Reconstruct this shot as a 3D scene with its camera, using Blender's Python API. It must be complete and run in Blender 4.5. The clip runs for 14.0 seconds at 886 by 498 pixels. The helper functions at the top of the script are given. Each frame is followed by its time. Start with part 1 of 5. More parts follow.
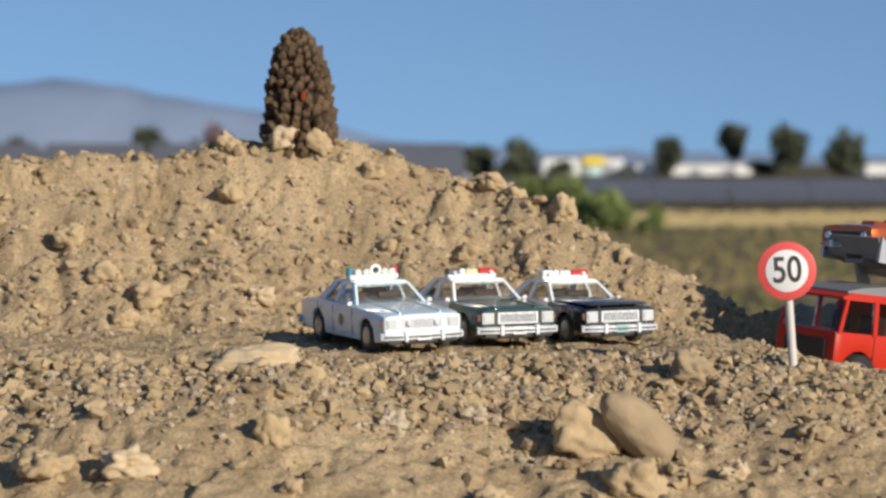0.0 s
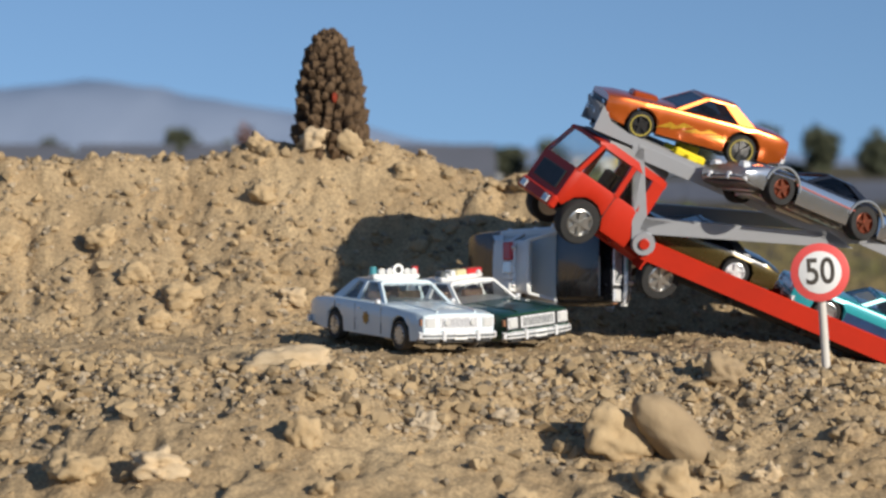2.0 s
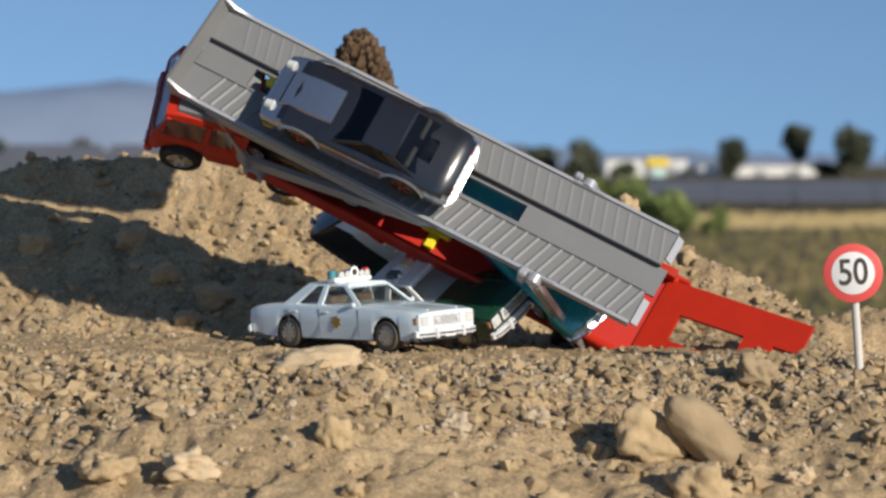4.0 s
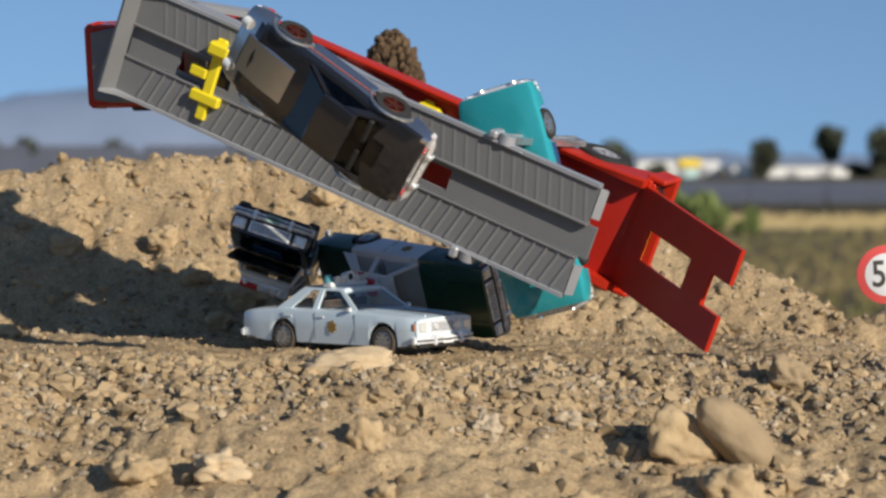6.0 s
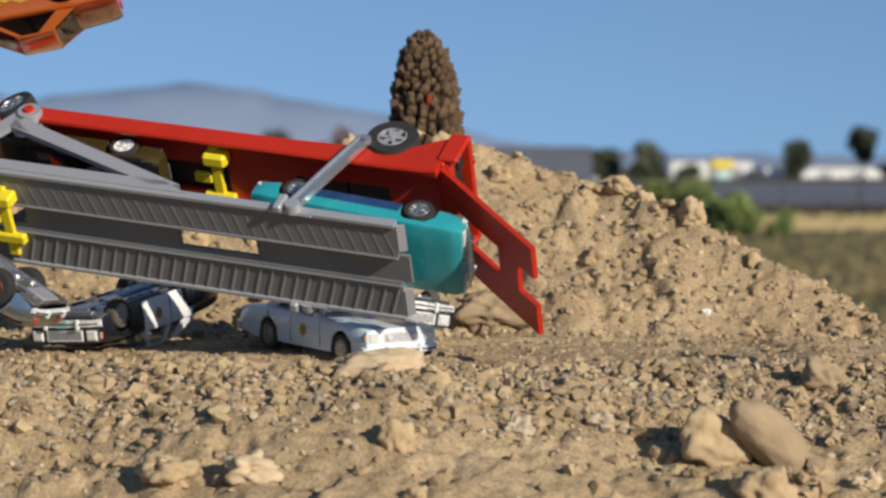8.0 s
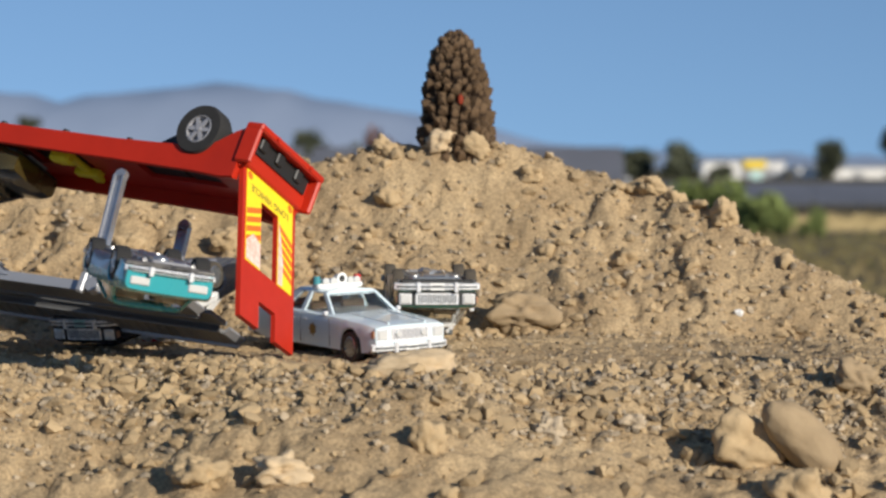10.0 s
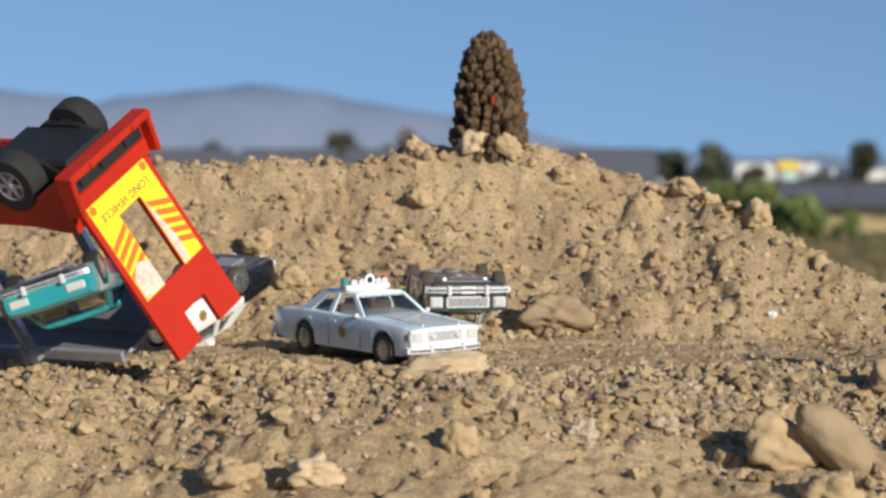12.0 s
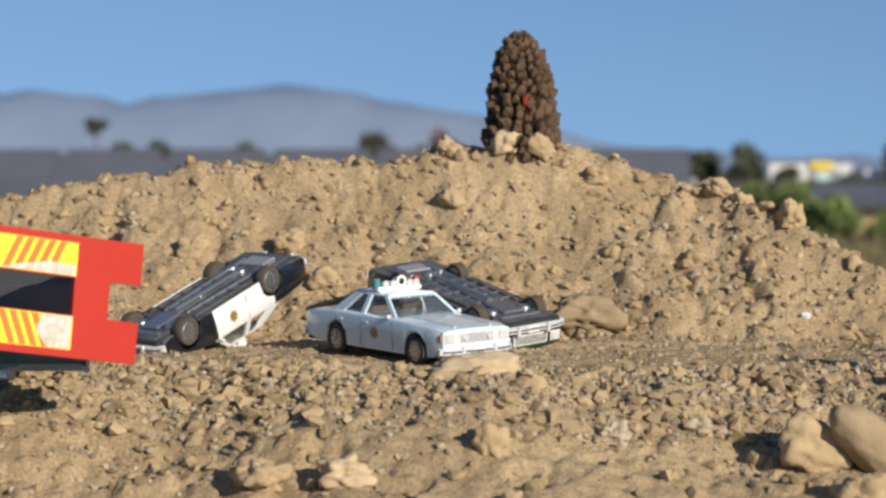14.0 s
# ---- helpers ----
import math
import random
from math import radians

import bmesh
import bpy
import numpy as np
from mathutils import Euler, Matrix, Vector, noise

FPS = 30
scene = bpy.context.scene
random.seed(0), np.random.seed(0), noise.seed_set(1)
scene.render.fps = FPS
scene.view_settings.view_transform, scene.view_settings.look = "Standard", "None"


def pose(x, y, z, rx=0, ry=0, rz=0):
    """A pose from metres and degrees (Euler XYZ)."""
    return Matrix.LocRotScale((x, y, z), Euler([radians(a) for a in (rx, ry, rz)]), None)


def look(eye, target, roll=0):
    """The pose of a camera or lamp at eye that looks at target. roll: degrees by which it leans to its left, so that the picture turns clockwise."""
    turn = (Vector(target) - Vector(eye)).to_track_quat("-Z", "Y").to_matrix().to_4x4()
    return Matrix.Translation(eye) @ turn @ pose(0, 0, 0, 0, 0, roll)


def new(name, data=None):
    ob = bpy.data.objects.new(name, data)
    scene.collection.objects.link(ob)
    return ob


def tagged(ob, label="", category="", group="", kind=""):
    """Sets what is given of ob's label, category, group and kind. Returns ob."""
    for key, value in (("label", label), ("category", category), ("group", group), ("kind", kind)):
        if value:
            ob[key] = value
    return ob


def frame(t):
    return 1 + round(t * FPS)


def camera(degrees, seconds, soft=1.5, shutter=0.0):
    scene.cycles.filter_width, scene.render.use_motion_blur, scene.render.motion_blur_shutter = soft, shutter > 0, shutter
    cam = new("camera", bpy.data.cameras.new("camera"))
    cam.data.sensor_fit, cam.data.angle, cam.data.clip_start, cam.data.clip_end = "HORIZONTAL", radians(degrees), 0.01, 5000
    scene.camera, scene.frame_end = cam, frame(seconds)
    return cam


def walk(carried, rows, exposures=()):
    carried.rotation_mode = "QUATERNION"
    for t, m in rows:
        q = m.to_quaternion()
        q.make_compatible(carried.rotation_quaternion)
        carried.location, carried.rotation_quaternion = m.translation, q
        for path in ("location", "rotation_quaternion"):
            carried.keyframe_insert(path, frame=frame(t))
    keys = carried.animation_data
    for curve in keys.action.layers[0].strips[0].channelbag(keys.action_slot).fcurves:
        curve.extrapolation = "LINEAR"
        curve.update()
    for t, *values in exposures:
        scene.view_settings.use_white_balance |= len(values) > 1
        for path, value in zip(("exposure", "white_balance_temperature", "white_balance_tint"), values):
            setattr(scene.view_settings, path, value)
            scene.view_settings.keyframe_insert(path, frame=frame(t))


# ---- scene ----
# ---------- camera ----------
cam = camera(20.205, 14.0, soft=2.6)
cam.data.dof.use_dof = True
cam.data.dof.focus_distance = 0.86
cam.data.dof.aperture_fstop = 26.0
YAWS = [(0, .003, -1.959), (.5, .184, -1.94), (1, .369, -1.939), (1.5, .549, -1.933), (2, .731, -1.935), (2.5, .914, -1.94),
        (3, 1.096, -1.94), (5.5, 2.007, -1.91), (6, 2.193, -1.908), (6.5, 2.377, -1.907), (7, 2.565, -1.901), (7.5, 2.752, -1.889),
        (8, 2.939, -1.884), (10.5, 3.863, -1.871), (11, 4.055, -1.863), (11.5, 4.24, -1.857), (12, 4.429, -1.849),
        (12.5, 4.621, -1.848), (13, 4.81, -1.852), (13.5, 4.997, -1.852), (14, 5.185, -1.841)]
walk(cam, [(t, pose(.00003 * t, .001144 * t, .0637, 90 + p, 0, y)) for t, y, p in YAWS])

# ---------- light ----------
SUN_EL, SUN_AZ = 20.5, 42.0      # degrees; azimuth from behind the camera towards its right
to_sun = Vector((math.sin(radians(SUN_AZ)) * math.cos(radians(SUN_EL)), -math.cos(radians(SUN_AZ)) * math.cos(radians(SUN_EL)),
                 math.sin(radians(SUN_EL))))
world = bpy.data.worlds.new("sky_world")
scene.world = world
world.use_nodes = True
wn = world.node_tree.nodes
wl = world.node_tree.links
sky = wn.new("ShaderNodeTexSky")
sky.sky_type = "NISHITA"
sky.sun_disc = False
sky.sun_elevation = radians(SUN_EL)
sky.sun_rotation = math.atan2(to_sun.x, to_sun.y)
sky.air_density, sky.dust_density, sky.ozone_density = 1.0, 0.2, 3.8
wc = wn.new("ShaderNodeTexCoord")
wa = wn.new("ShaderNodeVectorMath")       # clear air: the low sky is as blue as it is some way up
wa.inputs[1].default_value = (0, 0, .205)
wl.new(wc.outputs["Generated"], wa.inputs[0])
wl.new(wa.outputs[0], sky.inputs["Vector"])
wl.new(sky.outputs[0], wn["Background"].inputs[0])
wn["Background"].inputs[1].default_value = 0.118
sun_data = bpy.data.lights.new("sun", "SUN")
sun_data.energy, sun_data.angle, sun_data.color = 5.0, radians(0.5), (1.0, .92, .80)
sun = new("sun", sun_data)
sun.matrix_world = look(to_sun * 5, (0, 0, 0))
scene.view_settings.exposure = 0.0

# ---------- materials ----------
def mat(name, color, rough=.5, metal=0.0, var=.0, scale=200.0, bump=0.0, bscale=400.0, color2=None, coat=0.0, island=0.0, spec=.5, bdist=.0006):
    """A procedural surface: base colour, mottled between two tones at a real-world scale, with fine relief."""
    m = bpy.data.materials.new(name)
    m.use_nodes = True
    n, l = m.node_tree.nodes, m.node_tree.links
    b = n["Principled BSDF"]
    b.inputs["Base Color"].default_value = (*color, 1)
    b.inputs["Roughness"].default_value = rough
    b.inputs["Metallic"].default_value = metal
    b.inputs["Coat Weight"].default_value = coat
    b.inputs["Coat Roughness"].default_value = .06
    b.inputs["Specular IOR Level"].default_value = spec
    geo = n.new("ShaderNodeNewGeometry")
    tc = n.new("ShaderNodeTexCoord")
    if var or color2:
        t = n.new("ShaderNodeTexNoise")
        t.inputs["Scale"].default_value = scale
        t.inputs["Detail"].default_value = 8
        t.inputs["Roughness"].default_value = .65
        l.new(tc.outputs["Object"], t.inputs["Vector"])
        r = n.new("ShaderNodeMapRange")
        r.inputs[1].default_value, r.inputs[2].default_value = .3, .7
        l.new(t.outputs["Fac"], r.inputs[0])
        mx = n.new("ShaderNodeMix")
        mx.data_type = "RGBA"
        c2 = color2 or tuple(c * (1 - var) for c in color)
        mx.inputs[6].default_value, mx.inputs[7].default_value = (*color, 1), (*c2, 1)
        l.new(r.outputs[0], mx.inputs[0])
        out = mx.outputs[2]
        if island:
            hsv = n.new("ShaderNodeHueSaturation")
            r2 = n.new("ShaderNodeMapRange")
            r2.inputs[3].default_value, r2.inputs[4].default_value = 1 - island, 1 + island
            l.new(geo.outputs["Random Per Island"], r2.inputs[0])
            l.new(r2.outputs[0], hsv.inputs["Value"])
            l.new(out, hsv.inputs["Color"])
            out = hsv.outputs[0]
        l.new(out, b.inputs["Base Color"])
        rr = n.new("ShaderNodeMapRange")
        rr.inputs[3].default_value, rr.inputs[4].default_value = max(rough - .08, .02), min(rough + .1, 1)
        l.new(t.outputs["Fac"], rr.inputs[0])
        l.new(rr.outputs[0], b.inputs["Roughness"])
    if bump:
        t2 = n.new("ShaderNodeTexNoise")
        t2.inputs["Scale"].default_value = bscale
        t2.inputs["Detail"].default_value = 6
        t2.inputs["Roughness"].default_value = .7
        l.new(tc.outputs["Object"], t2.inputs["Vector"])
        bp = n.new("ShaderNodeBump")
        bp.inputs["Strength"].default_value = bump
        bp.inputs["Distance"].default_value = bdist
        l.new(t2.outputs["Fac"], bp.inputs["Height"])
        l.new(bp.outputs[0], b.inputs["Normal"])
    return m


def glass_mat(name, tint):
    m = bpy.data.materials.new(name)
    m.use_nodes = True
    b = m.node_tree.nodes["Principled BSDF"]
    b.inputs["Base Color"].default_value = (*tint, 1)
    b.inputs["Transmission Weight"].default_value = 1
    b.inputs["Roughness"].default_value = .03
    b.inputs["IOR"].default_value = 1.35
    return m


def dirt_mat():
    """Dry sandy earth: tan with paler and darker patches, grit and fine relief."""
    m = mat("dry_earth", (.51, .38, .222), .95, 0, color2=(.35, .248, .138), scale=32, bump=.9, bscale=420, bdist=.0011, spec=.15)
    n, l = m.node_tree.nodes, m.node_tree.links
    b = n["Principled BSDF"]
    src = b.inputs["Base Color"].links[0].from_socket
    t = n.new("ShaderNodeTexNoise")
    t.inputs["Scale"].default_value = 900
    t.inputs["Detail"].default_value = 4
    tc = n.new("ShaderNodeTexCoord")
    l.new(tc.outputs["Object"], t.inputs["Vector"])
    r = n.new("ShaderNodeMapRange")
    r.inputs[1].default_value, r.inputs[2].default_value, r.inputs[3].default_value, r.inputs[4].default_value = .35, .65, .72, 1.2
    l.new(t.outputs["Fac"], r.inputs[0])
    hsv = n.new("ShaderNodeHueSaturation")
    l.new(src, hsv.inputs["Color"])
    l.new(r.outputs[0], hsv.inputs["Value"])
    l.new(hsv.outputs[0], b.inputs["Base Color"])
    return m


M_EARTH = dirt_mat()
M_CLOD = mat("earth_clod", (.45, .335, .195), .95, color2=(.33, .24, .135), scale=90, bump=.8, bscale=500, island=.22, spec=.15)
M_GRAVEL = mat("grey_gravel", (.46, .365, .245), .9, color2=(.22, .18, .13), scale=150, bump=.6, bscale=800, island=.45, spec=.25)
M_STONE = mat("river_stone", (.39, .29, .172), .85, color2=(.30, .22, .13), scale=70, bump=.5, bscale=600, spec=.25)
M_PALE = mat("pale_stone", (.66, .52, .34), .9, color2=(.50, .37, .22), scale=90, bump=.6, bscale=500, spec=.2)
M_FIELD = mat("dry_field", (.17, .135, .08), 1.0, color2=(.085, .075, .04), scale=.35, spec=.1)
M_STRAW = mat("straw", (.42, .33, .17), 1.0, color2=(.3, .23, .11), scale=.3, spec=.1)
# lightened, greyed green: haze over the far trees is put into this colour
M_LEAF = mat("foliage", (.095, .10, .06), .8, color2=(.05, .06, .04), scale=1.2, island=.4, spec=.2)
M_BUSH = mat("bush_foliage", (.22, .27, .09), .8, color2=(.12, .15, .05), scale=2, island=.4, spec=.2)
M_RUST_TREE = mat("reddish_foliage", (.20, .10, .07), .9, var=.3, scale=1, island=.3, spec=.2)
M_BARK = mat("bark", (.13, .09, .06), .95, var=.4, scale=3, spec=.2)
M_SOLAR = mat("solar_panel", (.15, .155, .175), .45, var=.3, scale=.5)
M_ALU = mat("aluminium", (.5, .5, .5), .45, .8, var=.2, scale=5)
M_WHITEWALL = mat("white_wall", (.8, .79, .76), .8, var=.12, scale=.2)
M_YELLOW_SIGN = mat("yellow_sign", (.85, .62, .05), .6)
M_TEAL_SIGN = mat("teal_board", (.5, .72, .68), .6)
M_CONE = mat("cone_scale", (.062, .038, .023), .9, color2=(.035, .022, .014), scale=110, bump=.6, bscale=500, spec=.25)
M_CONE_TIP = mat("cone_tip", (.165, .105, .058), .9, color2=(.05, .033, .02), scale=160, bump=.6, bscale=600, spec=.25)
M_CONE_RED = mat("cone_red_patch", (.30, .045, .02), .8, var=.4, scale=200, spec=.25)

M_PALEBLUE = mat("pale_blue_paint", (.68, .79, .83), .28, var=.06, scale=60, coat=.6)
M_WHITE = mat("white_paint", (.84, .84, .81), .3, var=.06, scale=60, coat=.5)
M_GREEN = mat("dark_green_paint", (.012, .062, .035), .28, var=.2, scale=60, coat=.6)
M_BLACK = mat("black_paint", (.012, .013, .018), .25, var=.2, scale=60, coat=.6)
M_CHROME = mat("chrome", (.94, .94, .93), .26, .35, var=.1, scale=400)
M_TYRE = mat("tyre_rubber", (.025, .024, .023), .85, var=.3, scale=250, bump=.2, bscale=900)
M_TYRE_DUST = mat("dusty_tyre_rubber", (.05, .045, .038), .9, color2=(.10, .08, .055), scale=120, bump=.2, bscale=900)
M_RIM = mat("silver_rim", (.62, .62, .60), .3, .9, var=.15, scale=300)
M_RIM_GREY = mat("grey_plastic_rim", (.36, .36, .38), .5, .2, var=.2, scale=300)
M_RIM_RED = mat("red_chrome_rim", (.36, .11, .06), .3, .9, var=.2, scale=300)
M_RIM_BLACK = mat("black_rim", (.02, .02, .02), .35, var=.2, scale=300)
M_RIM_YELLOW = mat("yellow_rim_ring", (.40, .32, .06), .4)
M_CHASSIS = mat("dark_chassis", (.06, .06, .06), .45, .4, var=.4, scale=150, bump=.3, bscale=500)
M_UNDER = mat("grey_metal_underside", (.07, .07, .075), .34, .5, color2=(.28, .26, .23), scale=180, bump=.3, bscale=500)
M_INTERIOR = mat("brown_interior", (.30, .21, .14), .8, var=.3, scale=200)
M_SEAT = mat("beige_interior", (.52, .39, .26), .7, var=.25, scale=200)
M_GLASS = glass_mat("clear_window", (.93, .95, .95))
M_GLASS_SMOKE = glass_mat("smoked_window", (.25, .25, .27))
M_LAMP = mat("headlamp", (.85, .85, .82), .12, .35)
M_AMBER = mat("amber_lamp", (.45, .22, .12), .3)
M_REDLAMP = mat("red_lamp", (.55, .03, .03), .2, coat=.5)
M_TEALLAMP = mat("teal_lamp", (.06, .25, .28), .2, coat=.5)
M_GOLD = mat("gold_badge", (.42, .25, .06), .45, .3, var=.3, scale=800)
M_PLATE = mat("plate_teal", (.30, .50, .46), .4)
M_BAR_GREY = mat("dark_grey_plastic", (.10, .11, .11), .4)
M_BAR_GOLD = mat("cream_lamp", (.75, .66, .38), .25, .2)
M_ORANGE = mat("orange_metallic_paint", (.70, .145, .018), .22, .6, var=.12, scale=200, coat=.9)
M_ORANGE_DARK = mat("burnt_orange_paint", (.42, .07, .01), .3, .3, var=.2, scale=200, coat=.8)
M_FLAME = mat("gold_flame_print", (.72, .42, .03), .3, .4, var=.4, scale=300, coat=.8)
M_SILVERCAR = mat("silver_metal", (.62, .62, .63), .2, .95, var=.15, scale=200)
M_PINSTRIPE = mat("rose_pinstripe", (.55, .16, .12), .3, .4)
M_TEAL = mat("teal_paint", (.03, .36, .40), .26, .1, var=.1, scale=100, coat=.8)
M_TEAL_DARK = mat("deep_blue_print", (.02, .06, .16), .3, var=.3, scale=300, coat=.6)
M_GOLDCAR = mat("dark_gold_paint", (.14, .10, .03), .25, .6, var=.3, scale=100, coat=.7)
M_RED = mat("red_enamel", (.50, .026, .009), .42, var=.14, scale=80, bump=.05, bscale=300, spec=.3)
M_RED_PLASTIC = mat("red_plastic_bed", (.52, .024, .014), .4, var=.15, scale=80)
M_GREY_DECK = mat("grey_plastic_deck", (.185, .187, .188), .5, var=.12, scale=60, bump=.08, bscale=800)
M_SILVER_FRAME = mat("silver_plastic_frame", (.42, .43, .45), .38, .35, var=.1, scale=80)
M_STRUT = mat("polished_strut", (.62, .62, .63), .22, .75, var=.2, scale=150)
M_BLACK_PLASTIC = mat("black_plastic", (.022, .022, .022), .5, var=.3, scale=150)
M_YELLOW = mat("yellow_plastic", (.85, .68, .02), .45, var=.1, scale=100)
M_LABEL_YELLOW = mat("yellow_label", (.95, .72, .02), .5, var=.06, scale=200)
M_LABEL_ORANGE = mat("orange_chevron", (.88, .16, .015), .5)
M_LABEL_WORN = mat("worn_white_label", (.80, .74, .66), .7, color2=(.78, .35, .25), scale=500)
M_PRINT = mat("dark_print", (.06, .05, .04), .6)
M_SIGN_RED = mat("sign_red", (.78, .10, .09), .45, var=.08, scale=200)
M_SIGN_WHITE = mat("sign_white", (.82, .82, .80), .45, var=.06, scale=200)
M_SIGN_POST = mat("sign_post_plastic", (.62, .58, .52), .5, var=.12, scale=200)
M_ENGINE_BLUE = mat("blue_engine_bay", (.03, .13, .24), .4, var=.3, scale=300)


# ---------- mesh tools ----------
def link_mesh(name, verts, faces, material, smooth=False):
    me = bpy.data.meshes.new(name)
    me.from_pydata(verts, [], faces)
    for mm in (material if isinstance(material, (list, tuple)) else [material]):
        me.materials.append(mm)
    if smooth:
        me.shade_smooth()
    return new(name, me)


def part(name, bm, material, parent=None, label="", smooth=True, angle=35):
    """Links a bmesh as one mesh object under a thing or under a part."""
    me = bpy.data.meshes.new(name)
    bmesh.ops.recalc_face_normals(bm, faces=bm.faces)
    for e in bm.edges:
        e.smooth = len(e.link_faces) == 2 and e.calc_face_angle(4) < radians(angle)
    for f in bm.faces:
        f.smooth = smooth
    bm.to_mesh(me)
    bm.free()
    for mm in (material if isinstance(material, (list, tuple)) else [material]):
        me.materials.append(mm)
    ob = new(name, me)
    if parent is not None:
        ob.parent = parent
    if label:
        ob["label"] = label
    return ob


MM = .001


def box(bm, lo, hi, bevel=0.0, turn=None, idx=0, seg=1):
    """A box between two corners in millimetres, its edges rounded; turn: a matrix in metres."""
    made = bmesh.ops.create_cube(bm, size=1)["verts"]
    c = [(a + b) / 2 for a, b in zip(lo, hi)]
    s = [abs(b - a) for a, b in zip(lo, hi)]
    for v in made:
        v.co = Vector([(v.co[i] * s[i] + c[i]) * MM for i in range(3)])
    faces = list({f for v in made for f in v.link_faces})
    if bevel:
        edges = list({e for f in faces for e in f.edges})
        r = bmesh.ops.bevel(bm, geom=edges, offset=bevel * MM, segments=seg, affect="EDGES", profile=.5)
        made = list(set(r["verts"]) | {v for f in r["faces"] for v in f.verts} | {v for v in made if v.is_valid})
        faces = list({f for v in made for f in v.link_faces})
    if turn is not None:
        bmesh.ops.transform(bm, matrix=turn, verts=made)
    for f in faces:
        f.material_index = idx
    return made


def rod(bm, p, q, r0, r1=None, seg=12):
    """A round bar from p to q, in millimetres."""
    p, q = Vector(p) * MM, Vector(q) * MM
    r1 = r0 if r1 is None else r1
    d = q - p
    made = bmesh.ops.create_cone(bm, cap_ends=True, segments=seg, radius1=r0 * MM, radius2=r1 * MM, depth=d.length)["verts"]
    bmesh.ops.transform(bm, matrix=Matrix.Translation((p + q) / 2) @ d.to_track_quat("Z", "Y").to_matrix().to_4x4(), verts=made)
    return made


def ball(bm, c, r, sx=1, sy=1, sz=1, u=12, v=8):
    made = bmesh.ops.create_uvsphere(bm, u_segments=u, v_segments=v, radius=r * MM)["verts"]
    for w in made:
        w.co = Vector((w.co.x * sx, w.co.y * sy, w.co.z * sz)) + Vector(c) * MM
    return made


def slab(bm, pts, thick):
    """A plate: a polygon in millimetres, given thickness along its normal (centred)."""
    p = [Vector(a) * MM for a in pts]
    n = (p[1] - p[0]).cross(p[2] - p[0]).normalized() * thick * MM / 2
    a = [bm.verts.new(v + n) for v in p]
    b = [bm.verts.new(v - n) for v in p]
    bm.faces.new(a)
    bm.faces.new(b[::-1])
    k = len(p)
    for i in range(k):
        bm.faces.new((a[i], b[i], b[(i + 1) % k], a[(i + 1) % k]))


def loft(bm, rings, close=True, caps=True, idx=lambda c: 0):
    """A skin over rings of points in millimetres."""
    vs = [[bm.verts.new(Vector(p) * MM) for p in r] for r in rings]
    k = len(rings[0])
    fs = []
    for a, b in zip(vs, vs[1:]):
        for i in range(k if close else k - 1):
            j = (i + 1) % k
            fs.append(bm.faces.new((a[i], a[j], b[j], b[i])))
    if caps:
        fs += [bm.faces.new(vs[0][::-1]), bm.faces.new(vs[-1])]
    for f in fs:
        f.material_index = idx(f.calc_center_median() / MM)
    return fs


def interp(x, table):
    return float(np.interp(x, [a for a, _ in table], [b for _, b in table]))


def thing(name, label, category, group=""):
    ob = new(name)
    ob.empty_display_size = .01
    return tagged(ob, label, category, group)

# ---------- the ground ----------
def lattice(x, y, seed):
    """Smooth value noise in 0..1 on numpy arrays."""
    def rnd(i, j):
        h = (i * 374761393 + j * 668265263 + seed * 1442695041) & 0xFFFFFFFF
        h = ((h ^ (h >> 13)) * 1274126177) & 0xFFFFFFFF
        return ((h ^ (h >> 16)) & 0xFFFF) / 65535.0
    i, j = np.floor(x).astype(np.int64), np.floor(y).astype(np.int64)
    u, v = x - i, y - j
    u, v = u * u * (3 - 2 * u), v * v * (3 - 2 * v)
    return (rnd(i, j) * (1 - u) + rnd(i + 1, j) * u) * (1 - v) + (rnd(i, j + 1) * (1 - u) + rnd(i + 1, j + 1) * u) * v


def smooth(e0, e1, x):
    t = np.clip((x - e0) / (e1 - e0), 0, 1)
    return t * t * (3 - 2 * t)


RIDGE_X = [-.9, -.45, -.33, -.286, -.262, -.2255, -.19, -.145, -.1, -.07, -.045, -.02, .004, .028, .042, .056, .067, .085, .108, .125]
RIDGE_Z = [-.10, .010, .036, .0475, .0540, .0605, .0637, .0642, .0662, .0692, .0667, .0632, .0582, .0505, .0433, .035, .0292, .0203, .0100, 0.0]


